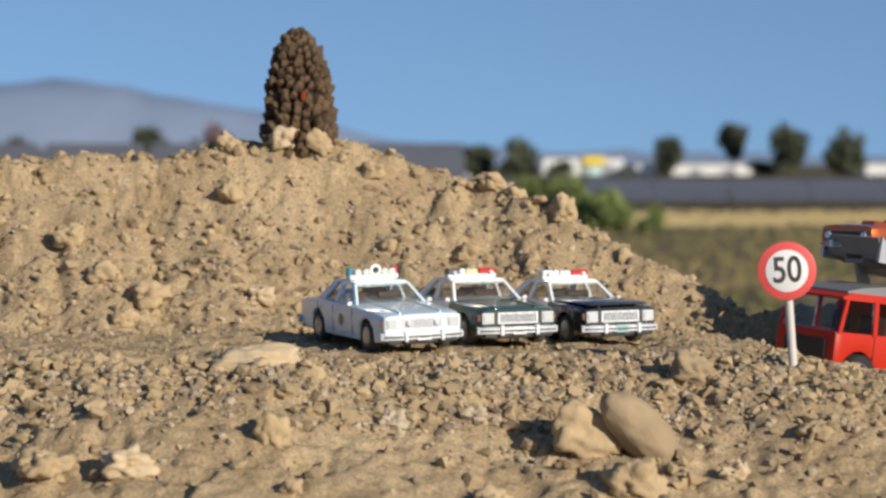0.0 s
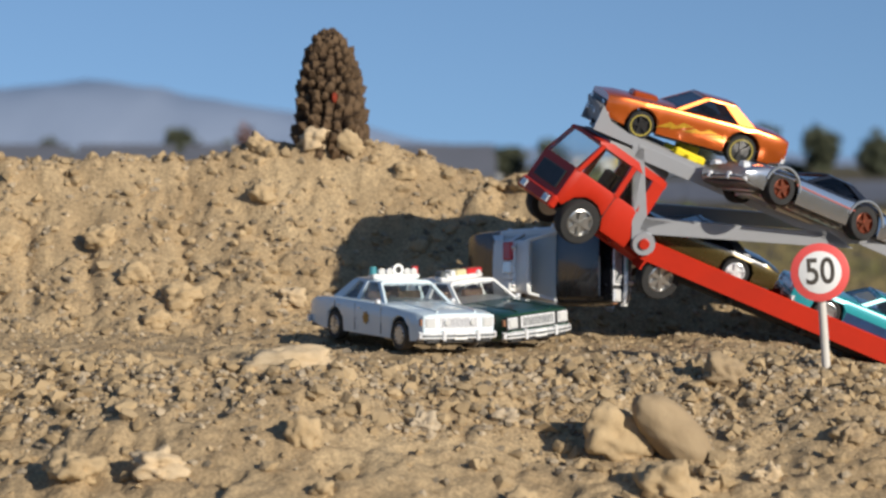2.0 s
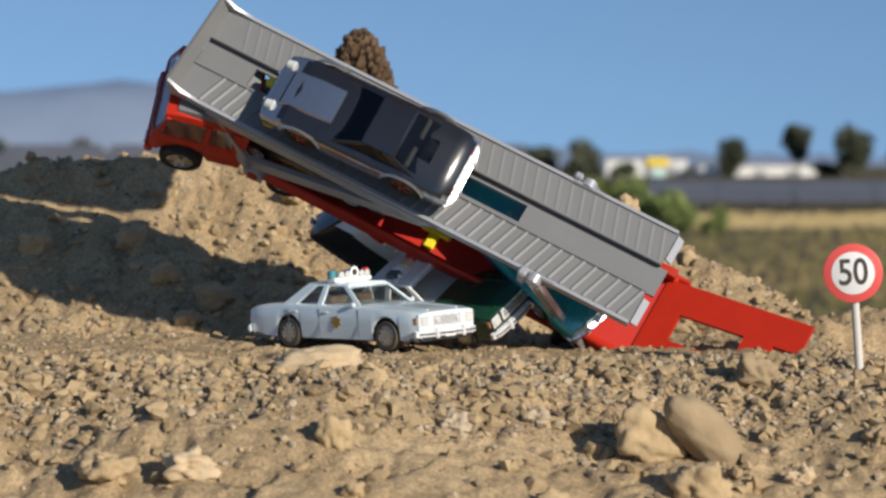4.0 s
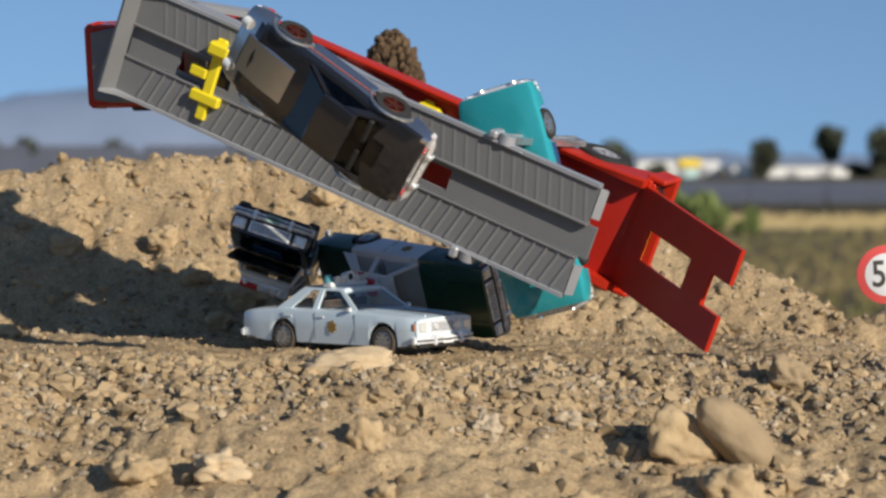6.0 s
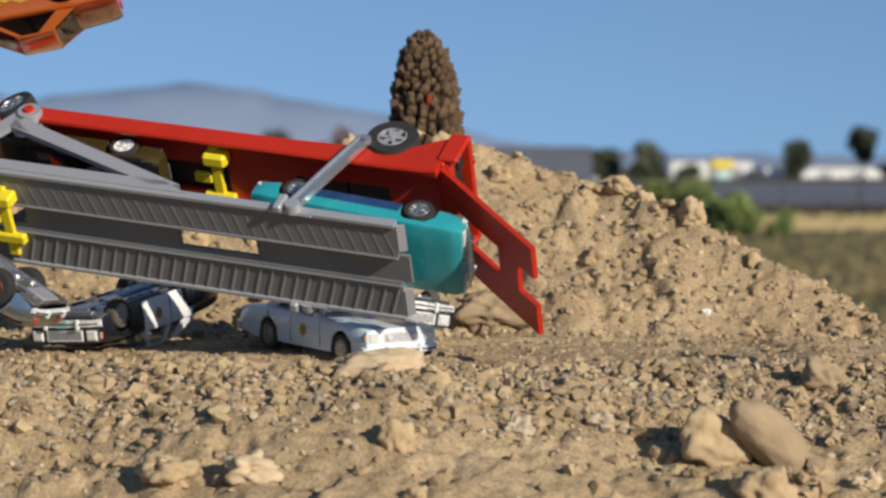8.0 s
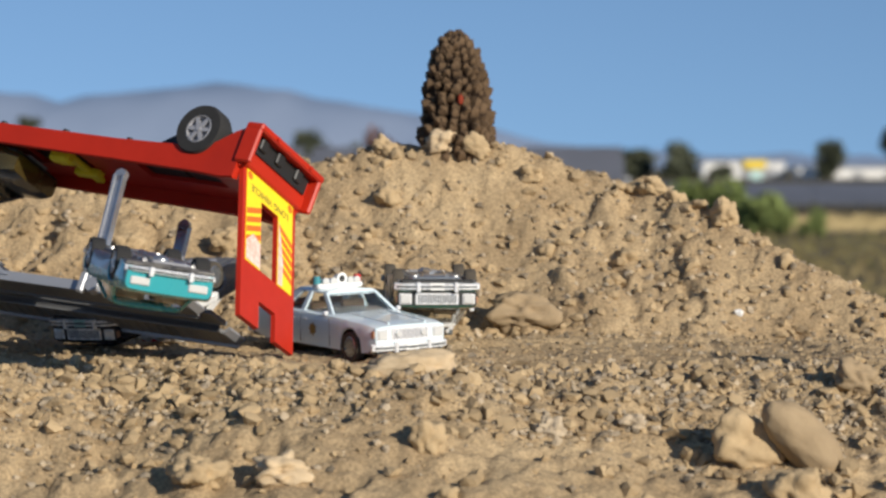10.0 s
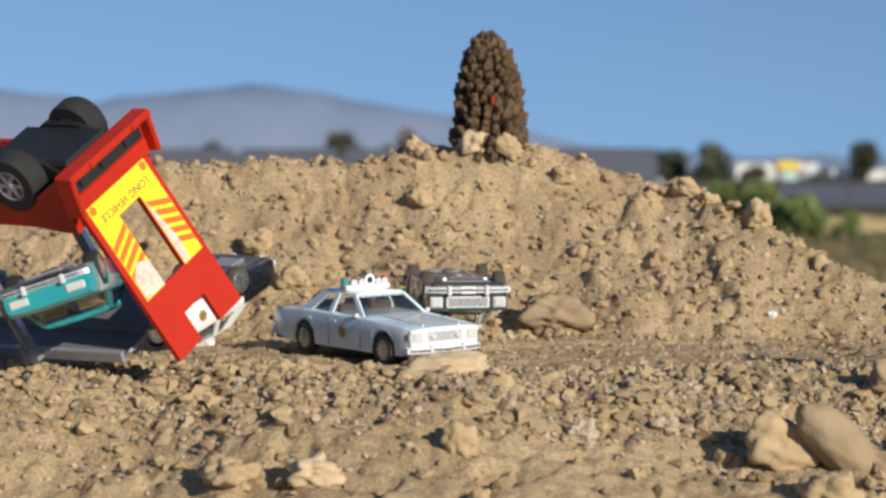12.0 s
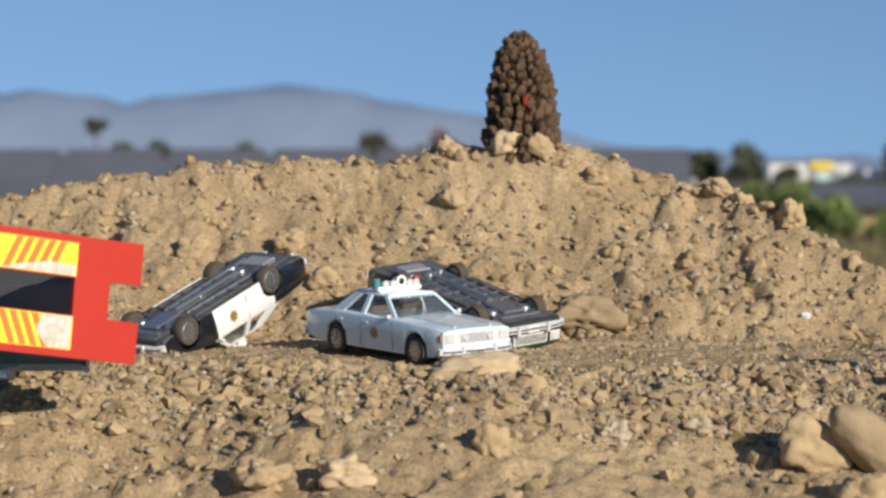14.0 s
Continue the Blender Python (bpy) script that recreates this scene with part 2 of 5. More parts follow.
def height(x, y):
    """The earth heap: a flat road on its top, a bank behind the road and a slope towards the camera."""
    x, y = np.asarray(x, float), np.asarray(y, float)
    warp = (lattice(x * 14, y * 14, 3) - .5) * .03
    ridge_y = np.interp(x, [-.4, .01, .125, .3], [1.065, 1.065, .988, .97])
    ridge_z = np.interp(x, RIDGE_X, RIDGE_Z)
    toe = np.minimum(.985 + warp * .4, ridge_y - .004)
    up = np.clip((y - toe) / (ridge_y - toe), 0, 1)
    up = up ** 1.15 * (1 - .12 * np.sin(up * math.pi))
    road = -.0036 - .010 * smooth(.10, .17, x) - .02 * smooth(.17, .4, x) + .004 * smooth(.80, .83, y) * smooth(.86, .83, y) * smooth(.05, .15, x)
    z = road + (ridge_z - road) * up
    back = np.maximum(y - ridge_y - .02, 0)
    z = z - back * .75
    crest = .805 + warp + .012 * np.sin(x * 23)
    front = np.maximum(crest - y, 0)
    z = z - front * (.30 + .10 * smooth(0, .06, front))
    side = np.maximum(np.abs(x) - .5, 0)
    z = z - side * .55
    rough = np.where(up > 0, 1.0, np.where(front > 0, .78, .42))
    clods = lattice(x * 45, y * 45, 11)
    clods2 = lattice(x * 110, y * 110, 17)
    fine = lattice(x * 300, y * 300, 29)
    ledge = smooth(.54, .62, lattice(x * 60 + clods * 1.5, y * 75, 53)) * smooth(.35, .6, lattice(x * 12, y * 12, 59))
    ledge2 = smooth(.60, .66, lattice(x * 150 + clods2 * 2, y * 170, 61))
    z = z + rough * ((clods - .5) * .006 + np.abs(clods2 - .5) * .004 + (fine - .5) * .0018 + ledge * .0036 + ledge2 * .0016)
    gully = np.abs(lattice(x * 30 + y * 6, y * 9, 41) - .5)
    z = z - np.where(up > 0, up * (1 - up) * 4, 0) * np.maximum(.12 - gully, 0) * .045
    return np.maximum(z, -1.23)


def hz(x, y):
    return float(height(np.array([x]), np.array([y]))[0])


def earth_heap():
    def axis(lo, f0, f1, hi, step, coarse):
        left = f0 - (f0 - lo) * (np.linspace(1, 0, coarse, endpoint=False) ** 2)
        right = f1 + (hi - f1) * (np.linspace(0, 1, coarse + 1)[1:] ** 2)
        return np.concatenate([left, np.arange(f0, f1, step), right])
    xs = axis(-3.5, -.30, .24, 3.5, .0013, 40)
    ys = axis(-3.5, .66, 1.13, 4.5, .0013, 40)
    gx, gy = np.meshgrid(xs, ys)
    gz = height(gx, gy)
    verts = np.stack([gx.ravel(), gy.ravel(), gz.ravel()], 1)
    w, h = len(xs), len(ys)
    i = (np.arange(h - 1)[:, None] * w + np.arange(w - 1)[None, :]).ravel()
    faces = np.stack([i, i + 1, i + w + 1, i + w], 1)
    ob = link_mesh("earth_heap", verts.tolist(), faces.tolist(), M_EARTH, True)
    return tagged(ob, "dry tan earth heap with a flat road and a crumbly bank", "earth heap", kind="structure")


earth_heap()


def ground_sheet():
    a = np.sign(np.linspace(-1, 1, 61)) * np.abs(np.linspace(-1, 1, 61)) ** 3 * 4500
    verts = [(x, y, -1.2) for y in a for x in a]
    faces = [(j * 61 + i, j * 61 + i + 1, j * 61 + i + 62, j * 61 + i + 61) for j in range(60) for i in range(60)]
    return tagged(link_mesh("ground", verts, faces, M_FIELD), "brown olive field of dry weeds", "ground", kind="structure")


ground_sheet()


# ---------- stones ----------
def lump(seed, rough=.25, sub=2, square=0.0, stretch=(1, 1, 1)):
    """A stone of about unit radius as vertices and faces."""
    bm = bmesh.new()
    bmesh.ops.create_icosphere(bm, subdivisions=sub, radius=1)
    off = Vector((seed * 7.31, seed * 3.17, seed * 1.7))
    for v in bm.verts:
        d = v.co.normalized()
        k = 1 + rough * (noise.noise(d * 1.1 + off) * 1.3 + noise.noise(d * 2.6 + off) * .8)
        if sub > 2:
            k += min(rough, .3) * (noise.noise(d * 6 + off) * .45 - abs(noise.noise(d * 3.5 - off)) * .9 + noise.noise(d * 13 + off) * .22 - abs(noise.noise(d * 9 + off)) * .35)
        p = d * k
        if square:
            m = max(abs(p.x), abs(p.y), abs(p.z))
            p = p.lerp(p / m * .85, square)
        v.co = Vector((p.x * stretch[0], p.y * stretch[1], p.z * stretch[2]))
    vs = np.array([v.co[:] for v in bm.verts])
    fs = np.array([[v.index for v in f.verts] for f in bm.faces])
    bm.free()
    return vs, fs


def scatter(name, count, material, pick, sizes, label, category, seed, sub=1, rough=.85):
    """Many loose lumps on the ground, joined."""
    rng = np.random.RandomState(seed)
    kinds = [lump(seed * 50 + k, rough, sub, .25) for k in range(8)]
    pts = pick(rng, count)
    z = height(pts[:, 0], pts[:, 1])
    verts, faces, at = [], [], 0
    for (x, y), zz in zip(pts, z):
        vs, fs = kinds[rng.randint(8)]
        s = sizes(rng)
        m = np.array(Euler(rng.rand(3) * 6.28).to_matrix()) * s
        p = vs @ m.T * np.array([1, 1, .8]) + np.array([x, y, zz + s * .25])
        verts.append(p)
        faces.append(fs + at)
        at += len(vs)
    ob = link_mesh(name, np.concatenate(verts).tolist(), np.concatenate(faces).tolist(), material)
    return tagged(ob, label, category, kind="stuff")


def on_front(rng, n):
    return np.stack([rng.uniform(-.25, .2, n), .835 - np.abs(rng.normal(0, .05, n))], 1)


def on_crest(rng, n):
    x = rng.uniform(-.25, .22, n)
    return np.stack([x, rng.normal(.80, .022, n)], 1)


def on_bank(rng, n):
    x = rng.uniform(-.30, .13, n)
    return np.stack([x, rng.uniform(.975, 1.075, n)], 1)


def on_road(rng, n):
    return np.stack([rng.uniform(-.25, .2, n), rng.uniform(.83, .99, n)], 1)


scatter("gravel", 5200, M_GRAVEL, on_crest, lambda r: .0003 + .0014 * r.rand() ** 2.6, "grey and tan gravel along the edge of the road", "gravel", 3)
scatter("gravel", 2400, M_GRAVEL, on_front, lambda r: .0003 + .0014 * r.rand() ** 3.5, "grey and tan gravel on the near slope", "gravel", 4)
scatter("gravel", 900, M_GRAVEL, on_road, lambda r: .0004 + .0009 * r.rand() ** 2, "fine grey grit on the dirt road", "gravel", 5)
scatter("earth_crumbs", 3000, M_CLOD, on_crest, lambda r: .0004 + .0026 * r.rand() ** 5, "tan crumbs of dry earth at the edge of the road", "earth crumbs", 10)
scatter("earth_crumbs", 3000, M_CLOD, on_front, lambda r: .0005 + .0030 * r.rand() ** 6, "tan crumbs of dry earth on the slope", "earth crumbs", 6)
scatter("earth_crumbs", 2600, M_CLOD, on_road, lambda r: .0003 + .0011 * r.rand() ** 3, "tan crumbs of dry earth on the road", "earth crumbs", 9)
scatter("earth_crumbs", 3000, M_CLOD, on_bank, lambda r: .0004 + .0026 * r.rand() ** 5, "tan crumbs of dry earth on the bank", "earth crumbs", 7)
scatter("gravel", 1500, M_GRAVEL, on_bank, lambda r: .0006 + .0012 * r.rand() ** 2, "small grey stones in the earth bank", "gravel", 8)


def stone(name, x, y, size, material, label, seed, turn=(0, 0, 0), square=0.0, sink=.3, rough=.5, dz=0.0):
    """One larger stone or clod, half sunk; size in millimetres."""
    vs, fs = lump(seed, rough, 4 if max(size) > 8 else 3, square)
    m = np.array(Euler([radians(a) for a in turn]).to_matrix())
    p = (vs * np.array(size) * .0005) @ m.T
    low = p[:, 2].min()
    ob = link_mesh(name, p.tolist(), fs.tolist(), material, True)
    ob.location = (x, y, hz(x, y) - low * (1 - 2 * sink) + dz)
    return tagged(ob, label, "stone" if "stone" in name or "rock" in name else "clod")


def bearing(kx, d):
    """A place on the ground plan at depth d, kx to the right per metre of depth."""
    return kx * d, d


# ---------- distance ----------
def mountain():
    prof = [(-.9, .012), (-.6, .022), (-.45, .027), (-.36, .033), (-.28, .0345), (-.235, .0300), (-.198, .033), (-.180, .0362), (-.152, .0364),
            (-.13, .031), (-.095, .0255), (-.06, .0195), (-.03, .012), (.01, .0065), (.2, .003), (.6, .004), (.9, .003)]
    verts, faces, d, n = [], [], 4200.0, 160
    for i in range(n + 1):
        k = -.9 + 1.8 * i / n
        e = interp(k, prof) + .0012 * noise.noise(Vector((k * 30, 0, 0)))
        for j, (s, dd) in enumerate(((-.02, 0), (.35, 60), (.75, 160), (1, 300), (.6, 420), (-.02, 480))):
            verts.append((k * d, d + dd + 60 * noise.noise(Vector((k * 40, j, 3))), e * d * s + (12 * noise.noise(Vector((k * 70, j * 2, 1))) if 0 < j < 5 else 0)))
    for i in range(n):
        for j in range(5):
            a = i * 6 + j
            faces.append((a, a + 6, a + 7, a + 1))
    # air haze painted in: bluish base colour plus a faint blue glow
    m = mat("mountain_haze_tint", (.17, .19, .235), 1.0, var=.2, scale=.004, spec=0)
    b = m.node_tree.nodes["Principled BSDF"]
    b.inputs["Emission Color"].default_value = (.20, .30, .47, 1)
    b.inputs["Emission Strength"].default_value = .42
    return tagged(link_mesh("backdrop", verts, faces, m, True), "far blue mountain range with haze in its colour and glow", "mountains", kind="structure")


mountain()
GZ = -1.2


def crown_mesh(seed, n, w, h, leaf):
    """Leaf clumps in an uneven crown of width w and height h, standing on z = 0."""
    rng = np.random.RandomState(seed)
    verts, faces = [], []
    lobes = [(rng.uniform(-.3, .3) * w, rng.uniform(-.3, .3) * w, rng.uniform(.12, .78) * h, rng.uniform(.24, .38)) for _ in range(9)]
    for i in range(n):
        lx, ly, lz, lr = lobes[rng.randint(9)]
        d = rng.normal(size=3)
        d /= np.linalg.norm(d)
        p = np.array([lx, ly, lz]) + d * lr * np.array([w, w, h]) * rng.uniform(.5, 1.05)
        m = np.array(Euler(rng.rand(3) * 6.28).to_matrix()) * leaf * rng.uniform(.6, 1.4)
        q = np.array([(-1, -.6, 0), (1, -.5, .2), (.8, .7, 0), (-.7, .6, -.2)]) @ m.T + p
        a = len(verts)
        verts += q.tolist()
        faces.append((a, a + 1, a + 2, a + 3))
    return verts, faces


def tree(kx, d, w, h, trunk, seed, material=None, label="dark green tree far across the field", name="tree"):
    x, y = bearing(kx, d)
    t = thing(name, label, "tree" if name == "tree" else "bush", "far trees" if name == "tree" else "")
    t.location = (x, y, GZ)
    v, f = crown_mesh(seed, 900, w, h, w * .07)
    c = link_mesh("crown", v, f, material or M_LEAF)
    c.parent, c.location = t, (0, 0, trunk - h * .12)
    if trunk > .05:
        bm = bmesh.new()
        rod(bm, (0, 0, -100), (w * 30, 0, (trunk + h * .5) * 1000), w * 45, w * 20, 8)
        for s in (-1, 1):
            rod(bm, (0, 0, trunk * 700), (s * w * 260, s * w * 90, (trunk + h * .55) * 1000), w * 22, w * 8, 6)
        part("trunk", bm, M_BARK, t)
    return t


for i, (kx, d, w, h, tr, m) in enumerate((
        (.0911, 280, 3.2, 4.3, .8, None), (.1166, 280, 3.4, 3.6, 2.6, None), (.1389, 275, 4.4, 5.6, 1.2, None), (.1616, 275, 5.2, 5.2, .6, None),
        (-.168, 260, 3.6, 4.2, .8, None), (-.117, 250, 3.9, 5.0, .8, None), (-.1032, 255, 3.8, 3.2, .6, None), (-.0907, 255, 3.0, 4.0, 1.6, M_RUST_TREE),
        (-.0327, 270, 3.4, 3.4, .6, None), (-.0191, 275, 2.8, 3.0, .6, None), (.004, 270, 4.4, 3.0, .5, None), (.014, 275, 4.0, 3.0, .5, None),
        (.0298, 270, 4.0, 4.0, .6, None), (-.2225, 250, 3.0, 3.6, .8, None), (-.2046, 250, 3.0, 3.6, .8, None), (-.233, 240, 2.0, 1.3, 5.0, None),
        (-.149, 255, 2.6, 2.8, .6, None), (-.2475, 250, 2.0, 2.4, .6, None), (.128, 280, 3, 1.4, .3, None), (.206, 280, 4, 4.4, .6, None), (.048, 290, 3, 1.4, .3, None))):
    tree(kx, d, w, h, tr, 100 + i, m, "reddish bare tree far across the field" if m else "dark green tree far across the field")
for i, (kx, d, w, h) in enumerate(((.030, 50, .95, 1.0), (.038, 50, 1.0, 1.05), (.047, 49, 1.05, 1.05), (.056, 48, 1.0, .95), (.065, 47, .9, .85), (.083, 46, .5, .55))):
    tree(kx, d, w, h, 0, 200 + i, M_BUSH, "green bush in the dry field", "bush")


def shed(kx0, kx1, d, z0, z1, label):
    """A long low building with a flat roof, doors and a parapet."""
    x0, x1 = kx0 * d, kx1 * d
    t = thing("building", label, "building", "far sheds")
    t.location = (x0, d, GZ)
    w = (x1 - x0) * 1000
    bm = bmesh.new()
    box(bm, (0, 0, -200), (w, 9000, (z1 - GZ) * 1000))
    part("wall", bm, M_WHITEWALL, t)
    bm = bmesh.new()
    box(bm, (-200, -200, (z1 - GZ) * 1000), (w + 200, 9200, (z1 - GZ) * 1000 + 180), 40)
    part("roof", bm, M_ALU, t)
    for i in range(3):
        bm = bmesh.new()
        box(bm, (w * (.2 + .27 * i), -60, -100), (w * (.2 + .27 * i) + 1300, 60, (z1 - GZ) * 620))
        part("door", bm, M_ALU, t)
    return t


shed(.040, .0725, 300, -1, .75, "long white flat-roofed shed beyond the solar field")
shed(.0775, .124, 290, -1, .03, "low white shed beyond the solar field")
shed(.170, .215, 290, -1, .03, "low white shed beyond the solar field")
bm = bmesh.new()
box(bm, (-1300, -40, -500), (1300, 40, 500), 60)
ys = part("signboard", bm, M_YELLOW_SIGN)
ys.location = (.061 * 298, 299.6, .45)
tagged(ys, "yellow board on the white shed wall", "signboard")
bm = bmesh.new()
box(bm, (-700, -40, -500), (700, 40, 500), 60)
ys = part("signboard", bm, M_TEAL_SIGN)
ys.location = (.061 * 280, 279, -.9)
tagged(ys, "pale teal board standing in the field", "signboard")


def solar_row(x0, x1, y, low, high, depth):
    """A row of tilted solar panels on posts: one tilted frame and single panels on it."""
    t = thing("solar_panel_row", "row of tilted dark blue solar panels on posts", "solar panels", "solar field")
    t.location = (0, y, GZ)
    n = max(3, int((x1 - x0) / 1.9))
    w = (x1 - x0) / n
    a = math.atan2(high - low, depth)
    shared = None
    for i in range(n):
        if shared is None:
            bm = bmesh.new()
            box(bm, (-w * 458, -math.hypot(depth, high - low) * 500, -20), (w * 458, math.hypot(depth, high - low) * 500, 20))
            p = part("panel", bm, M_SOLAR, t)
            shared = p.data
        else:
            p = new("panel", shared)
            p.parent = t
        p.matrix_local = pose(x0 + w * (i + .5), 0, (low + high) / 2, math.degrees(a), 0, 0)
    bm = bmesh.new()
    for i in range(0, n + 1, 3):
        rod(bm, ((x0 + w * i) * 1000, 200, -100), ((x0 + w * i) * 1000, 200, (low + high) * 480), 50, None, 6)
    box(bm, (x0 * 1000, 150, (low + high) * 470), (x1 * 1000, 250, (low + high) * 490))
    part("post_frame", bm, M_ALU, t)


for y, top in ((64, .84), (72, .79), (82, .72), (94, .64), (108, .55)):
    solar_row(.02 * y, .24 * y, y, top - .5, top, 2.0)
for y in (44, 54, 66):
    solar_row(-.34 * y, .01 * y, y, .6, 1.62 if y < 50 else 1.5, 2.2)


def straw_strip():
    rng = np.random.RandomState(9)
    verts, faces = [], []
    for i in range(2600):
        x, y = rng.uniform(-4, 16), rng.uniform(50, 61)
        h, w = rng.uniform(.06, .22), rng.uniform(.03, .1)
        a = len(verts)
        verts += [(x - w, y, GZ), (x + w, y, GZ), (x + w * rng.uniform(-1, 1) * 2, y + .05, GZ + h)]
        faces.append((a, a + 1, a + 2))
    tagged(link_mesh("dry_grass", verts, faces, M_STRAW), "strip of pale dry grass before the solar field", "dry grass", kind="stuff")
    verts, faces = [], []
    for i in range(3000):
        y = rng.uniform(12, 48)
        x = rng.uniform(.0, .26) * y
        h, w = rng.uniform(.03, .13), rng.uniform(.02, .07)
        a = len(verts)
        verts += [(x - w, y, GZ), (x + w, y, GZ), (x + w * rng.uniform(-1, 1) * 2, y + .05, GZ + h)]
        faces.append((a, a + 1, a + 2))
    m = mat("field_weeds", (.20, .15, .075), 1, color2=(.10, .10, .04), scale=.5, island=.4, spec=.1)
    tagged(link_mesh("weeds", verts, faces, m), "low brown weeds in the field", "weeds", kind="stuff")


straw_strip()

# ---------- single stones and clods ----------
def rock(kx, d, size, material, label, seed, name="stone", **k):
    x, y = bearing(kx, d)
    return stone(name, x, y, size, material, label, seed, **k)


rock(.0795, .757, (33, 15, 15), M_STONE, "smooth oval tan river stone leaning on the slope", 5, turn=(12, 45, 8), rough=.09, sink=.2)
rock(.0572, .760, (24, 16, 19), M_CLOD, "rough tan clod beside the river stone", 12, "clod", turn=(0, 30, 20), square=.4, sink=.25)
rock(.0775, .7325, (18, 14, 15), M_CLOD, "tan clod below the river stone", 13, "clod", square=.3)
rock(.1000, .802, (15, 10, 11), M_STONE, "grey brown stone at the edge of the road", 14, turn=(0, 25, 0), square=.2)
rock(-.0732, .80, (31, 14, 12), M_PALE, "pale flat limestone lying at the edge of the road", 15, square=.3, sink=.3, rough=.3)
rock(-.1622, .735, (15, 13, 12), M_CLOD, "rounded tan clod on the near slope", 16, "clod")
rock(-.127, .733, (15, 12, 9), M_PALE, "pale tan stone on the near slope", 17)
rock(-.0695, .745, (11, 10, 12), M_CLOD, "upright tan clod on the near slope", 18, "clod", square=.4)
rock(-.0605, .718, (7, 6, 6), M_CLOD, "small tan clod on the near slope", 19, "clod")
rock(-.195, .715, (16, 12, 10), M_PALE, "pale stone sunk into the near slope", 20, sink=.4)
rock(-.155, .712, (9, 8, 7), M_CLOD, "small tan clod on the near slope", 21, "clod")
rock(.0202, .722, (14, 10, 9), M_CLOD, "tan clod on the near slope", 22, "clod")
rock(.118, .742, (9, 7, 7), M_PALE, "small pale stone on the slope", 23)
rock(.150, .760, (9, 8, 8), M_STONE, "small brown stone on the slope", 24)
rock(-.021, .765, (9, 7, 7), M_GRAVEL, "small grey stone near the road", 25)
rock(.0125, .775, (9, 7, 7), M_GRAVEL, "small grey stone near the road", 26)
rock(-.0315, .988, (27, 16, 17), M_STONE, "tan stone at the foot of the bank", 27, square=.25)
rock(.0541, .995, (3.4, 3, 3), M_SIGN_WHITE, "tiny white pebble on the bank", 28)
rock(-.0865, 1.066, (12, 8, 9), M_CLOD, "tan clod on top of the bank", 29, "clod", turn=(0, 30, 0), square=.3)
rock(-.0635, 1.064, (12, 9, 11), M_PALE, "pale stone before the pine cone", 30, square=.3)
rock(-.0495, 1.064, (13, 9, 10), M_CLOD, "tan stone beside the pine cone", 31, turn=(0, 35, 0), square=.4)
rock(-.028, 1.06, (10, 8, 8), M_CLOD, "tan clod on the bank", 32, "clod", square=.4)
rock(.0125, 1.062, (7, 7, 6), M_CLOD, "tan clod on the ridge of the bank", 33, "clod", square=.15, turn=(0, 20, 0), sink=.4)
rock(.0205, 1.057, (12, 8, 8), M_CLOD, "tan clod on the ridge of the bank", 34, "clod", square=.2, turn=(0, 15, 20), sink=.35)
rock(.0287, 1.051, (9, 7, 8), M_CLOD, "tan clod on the ridge of the bank", 35, "clod", square=.15, turn=(10, 35, 0), sink=.45)
rock(.0385, 1.045, (8, 8, 5), M_CLOD, "tan clod on the ridge of the bank", 36, "clod", square=.1, sink=.45)
rock(.0488, 1.038, (11, 9, 13), M_CLOD, "upright tan clod on the ridge of the bank", 37, "clod", square=.25, turn=(0, 12, 30), sink=.25)
rock(.064, 1.029, (7, 6, 5), M_CLOD, "tan clod on the ridge of the bank", 38, "clod", square=.1, turn=(0, 25, 0), sink=.45)
rock(.0735, 1.02, (7, 5, 7), M_CLOD, "tan clod on the ridge of the bank", 39, "clod", square=.15, turn=(0, 10, 40), sink=.4)
rock(-.0735, 1.0, (11, 9, 9), M_PALE, "pale tan stone at the foot of the bank", 40, square=.3)
rock(-.118, 1.0, (17, 12, 11), M_CLOD, "rough tan clod on the bank", 41, "clod", square=.3)
rock(-.137, 1.01, (13, 9, 9), M_CLOD, "rough tan clod on the bank", 42, "clod", square=.3)
rock(-.128, .985, (11, 9, 8), M_CLOD, "rough tan clod at the foot of the bank", 43, "clod", square=.3)
rock(-.150, 1.03, (14, 9, 10), M_CLOD, "rough tan clod on the bank", 44, "clod", square=.3)
rock(-.085, 1.05, (11, 9, 10), M_CLOD, "rough tan clod on the bank", 45, "clod", square=.3)
rock(-.022, 1.03, (8, 7, 7), M_CLOD, "rough tan clod on the bank", 46, "clod", square=.3)
rock(.01, 1.03, (8, 7, 7), M_CLOD, "rough tan clod on the bank", 47, "clod", square=.3)
rock(-.19, 1.03, (13, 9, 10), M_CLOD, "rough tan clod on the bank", 48, "clod", square=.3)
rock(-.215, .97, (14, 10, 9), M_CLOD, "rough tan clod by the road", 49, "clod", square=.3)
rock(-.0835, .845, (13, 9, 8), M_CLOD, "tan clod on the road", 50, "clod", square=.3)


def twig():
    bm = bmesh.new()
    pts = [(0, 0, 1), (9, 2, 1.6), (19, 2, 1.2), (29, 5, 1.5)]
    for a, b in zip(pts, pts[1:]):
        rod(bm, a, b, .5, .45, 6)
    t = part("twig", bm, M_BARK)
    t.location = (.064, .875, hz(.075, .875))
    tagged(t, "thin dry brown twig lying on the road", "twig")


twig()


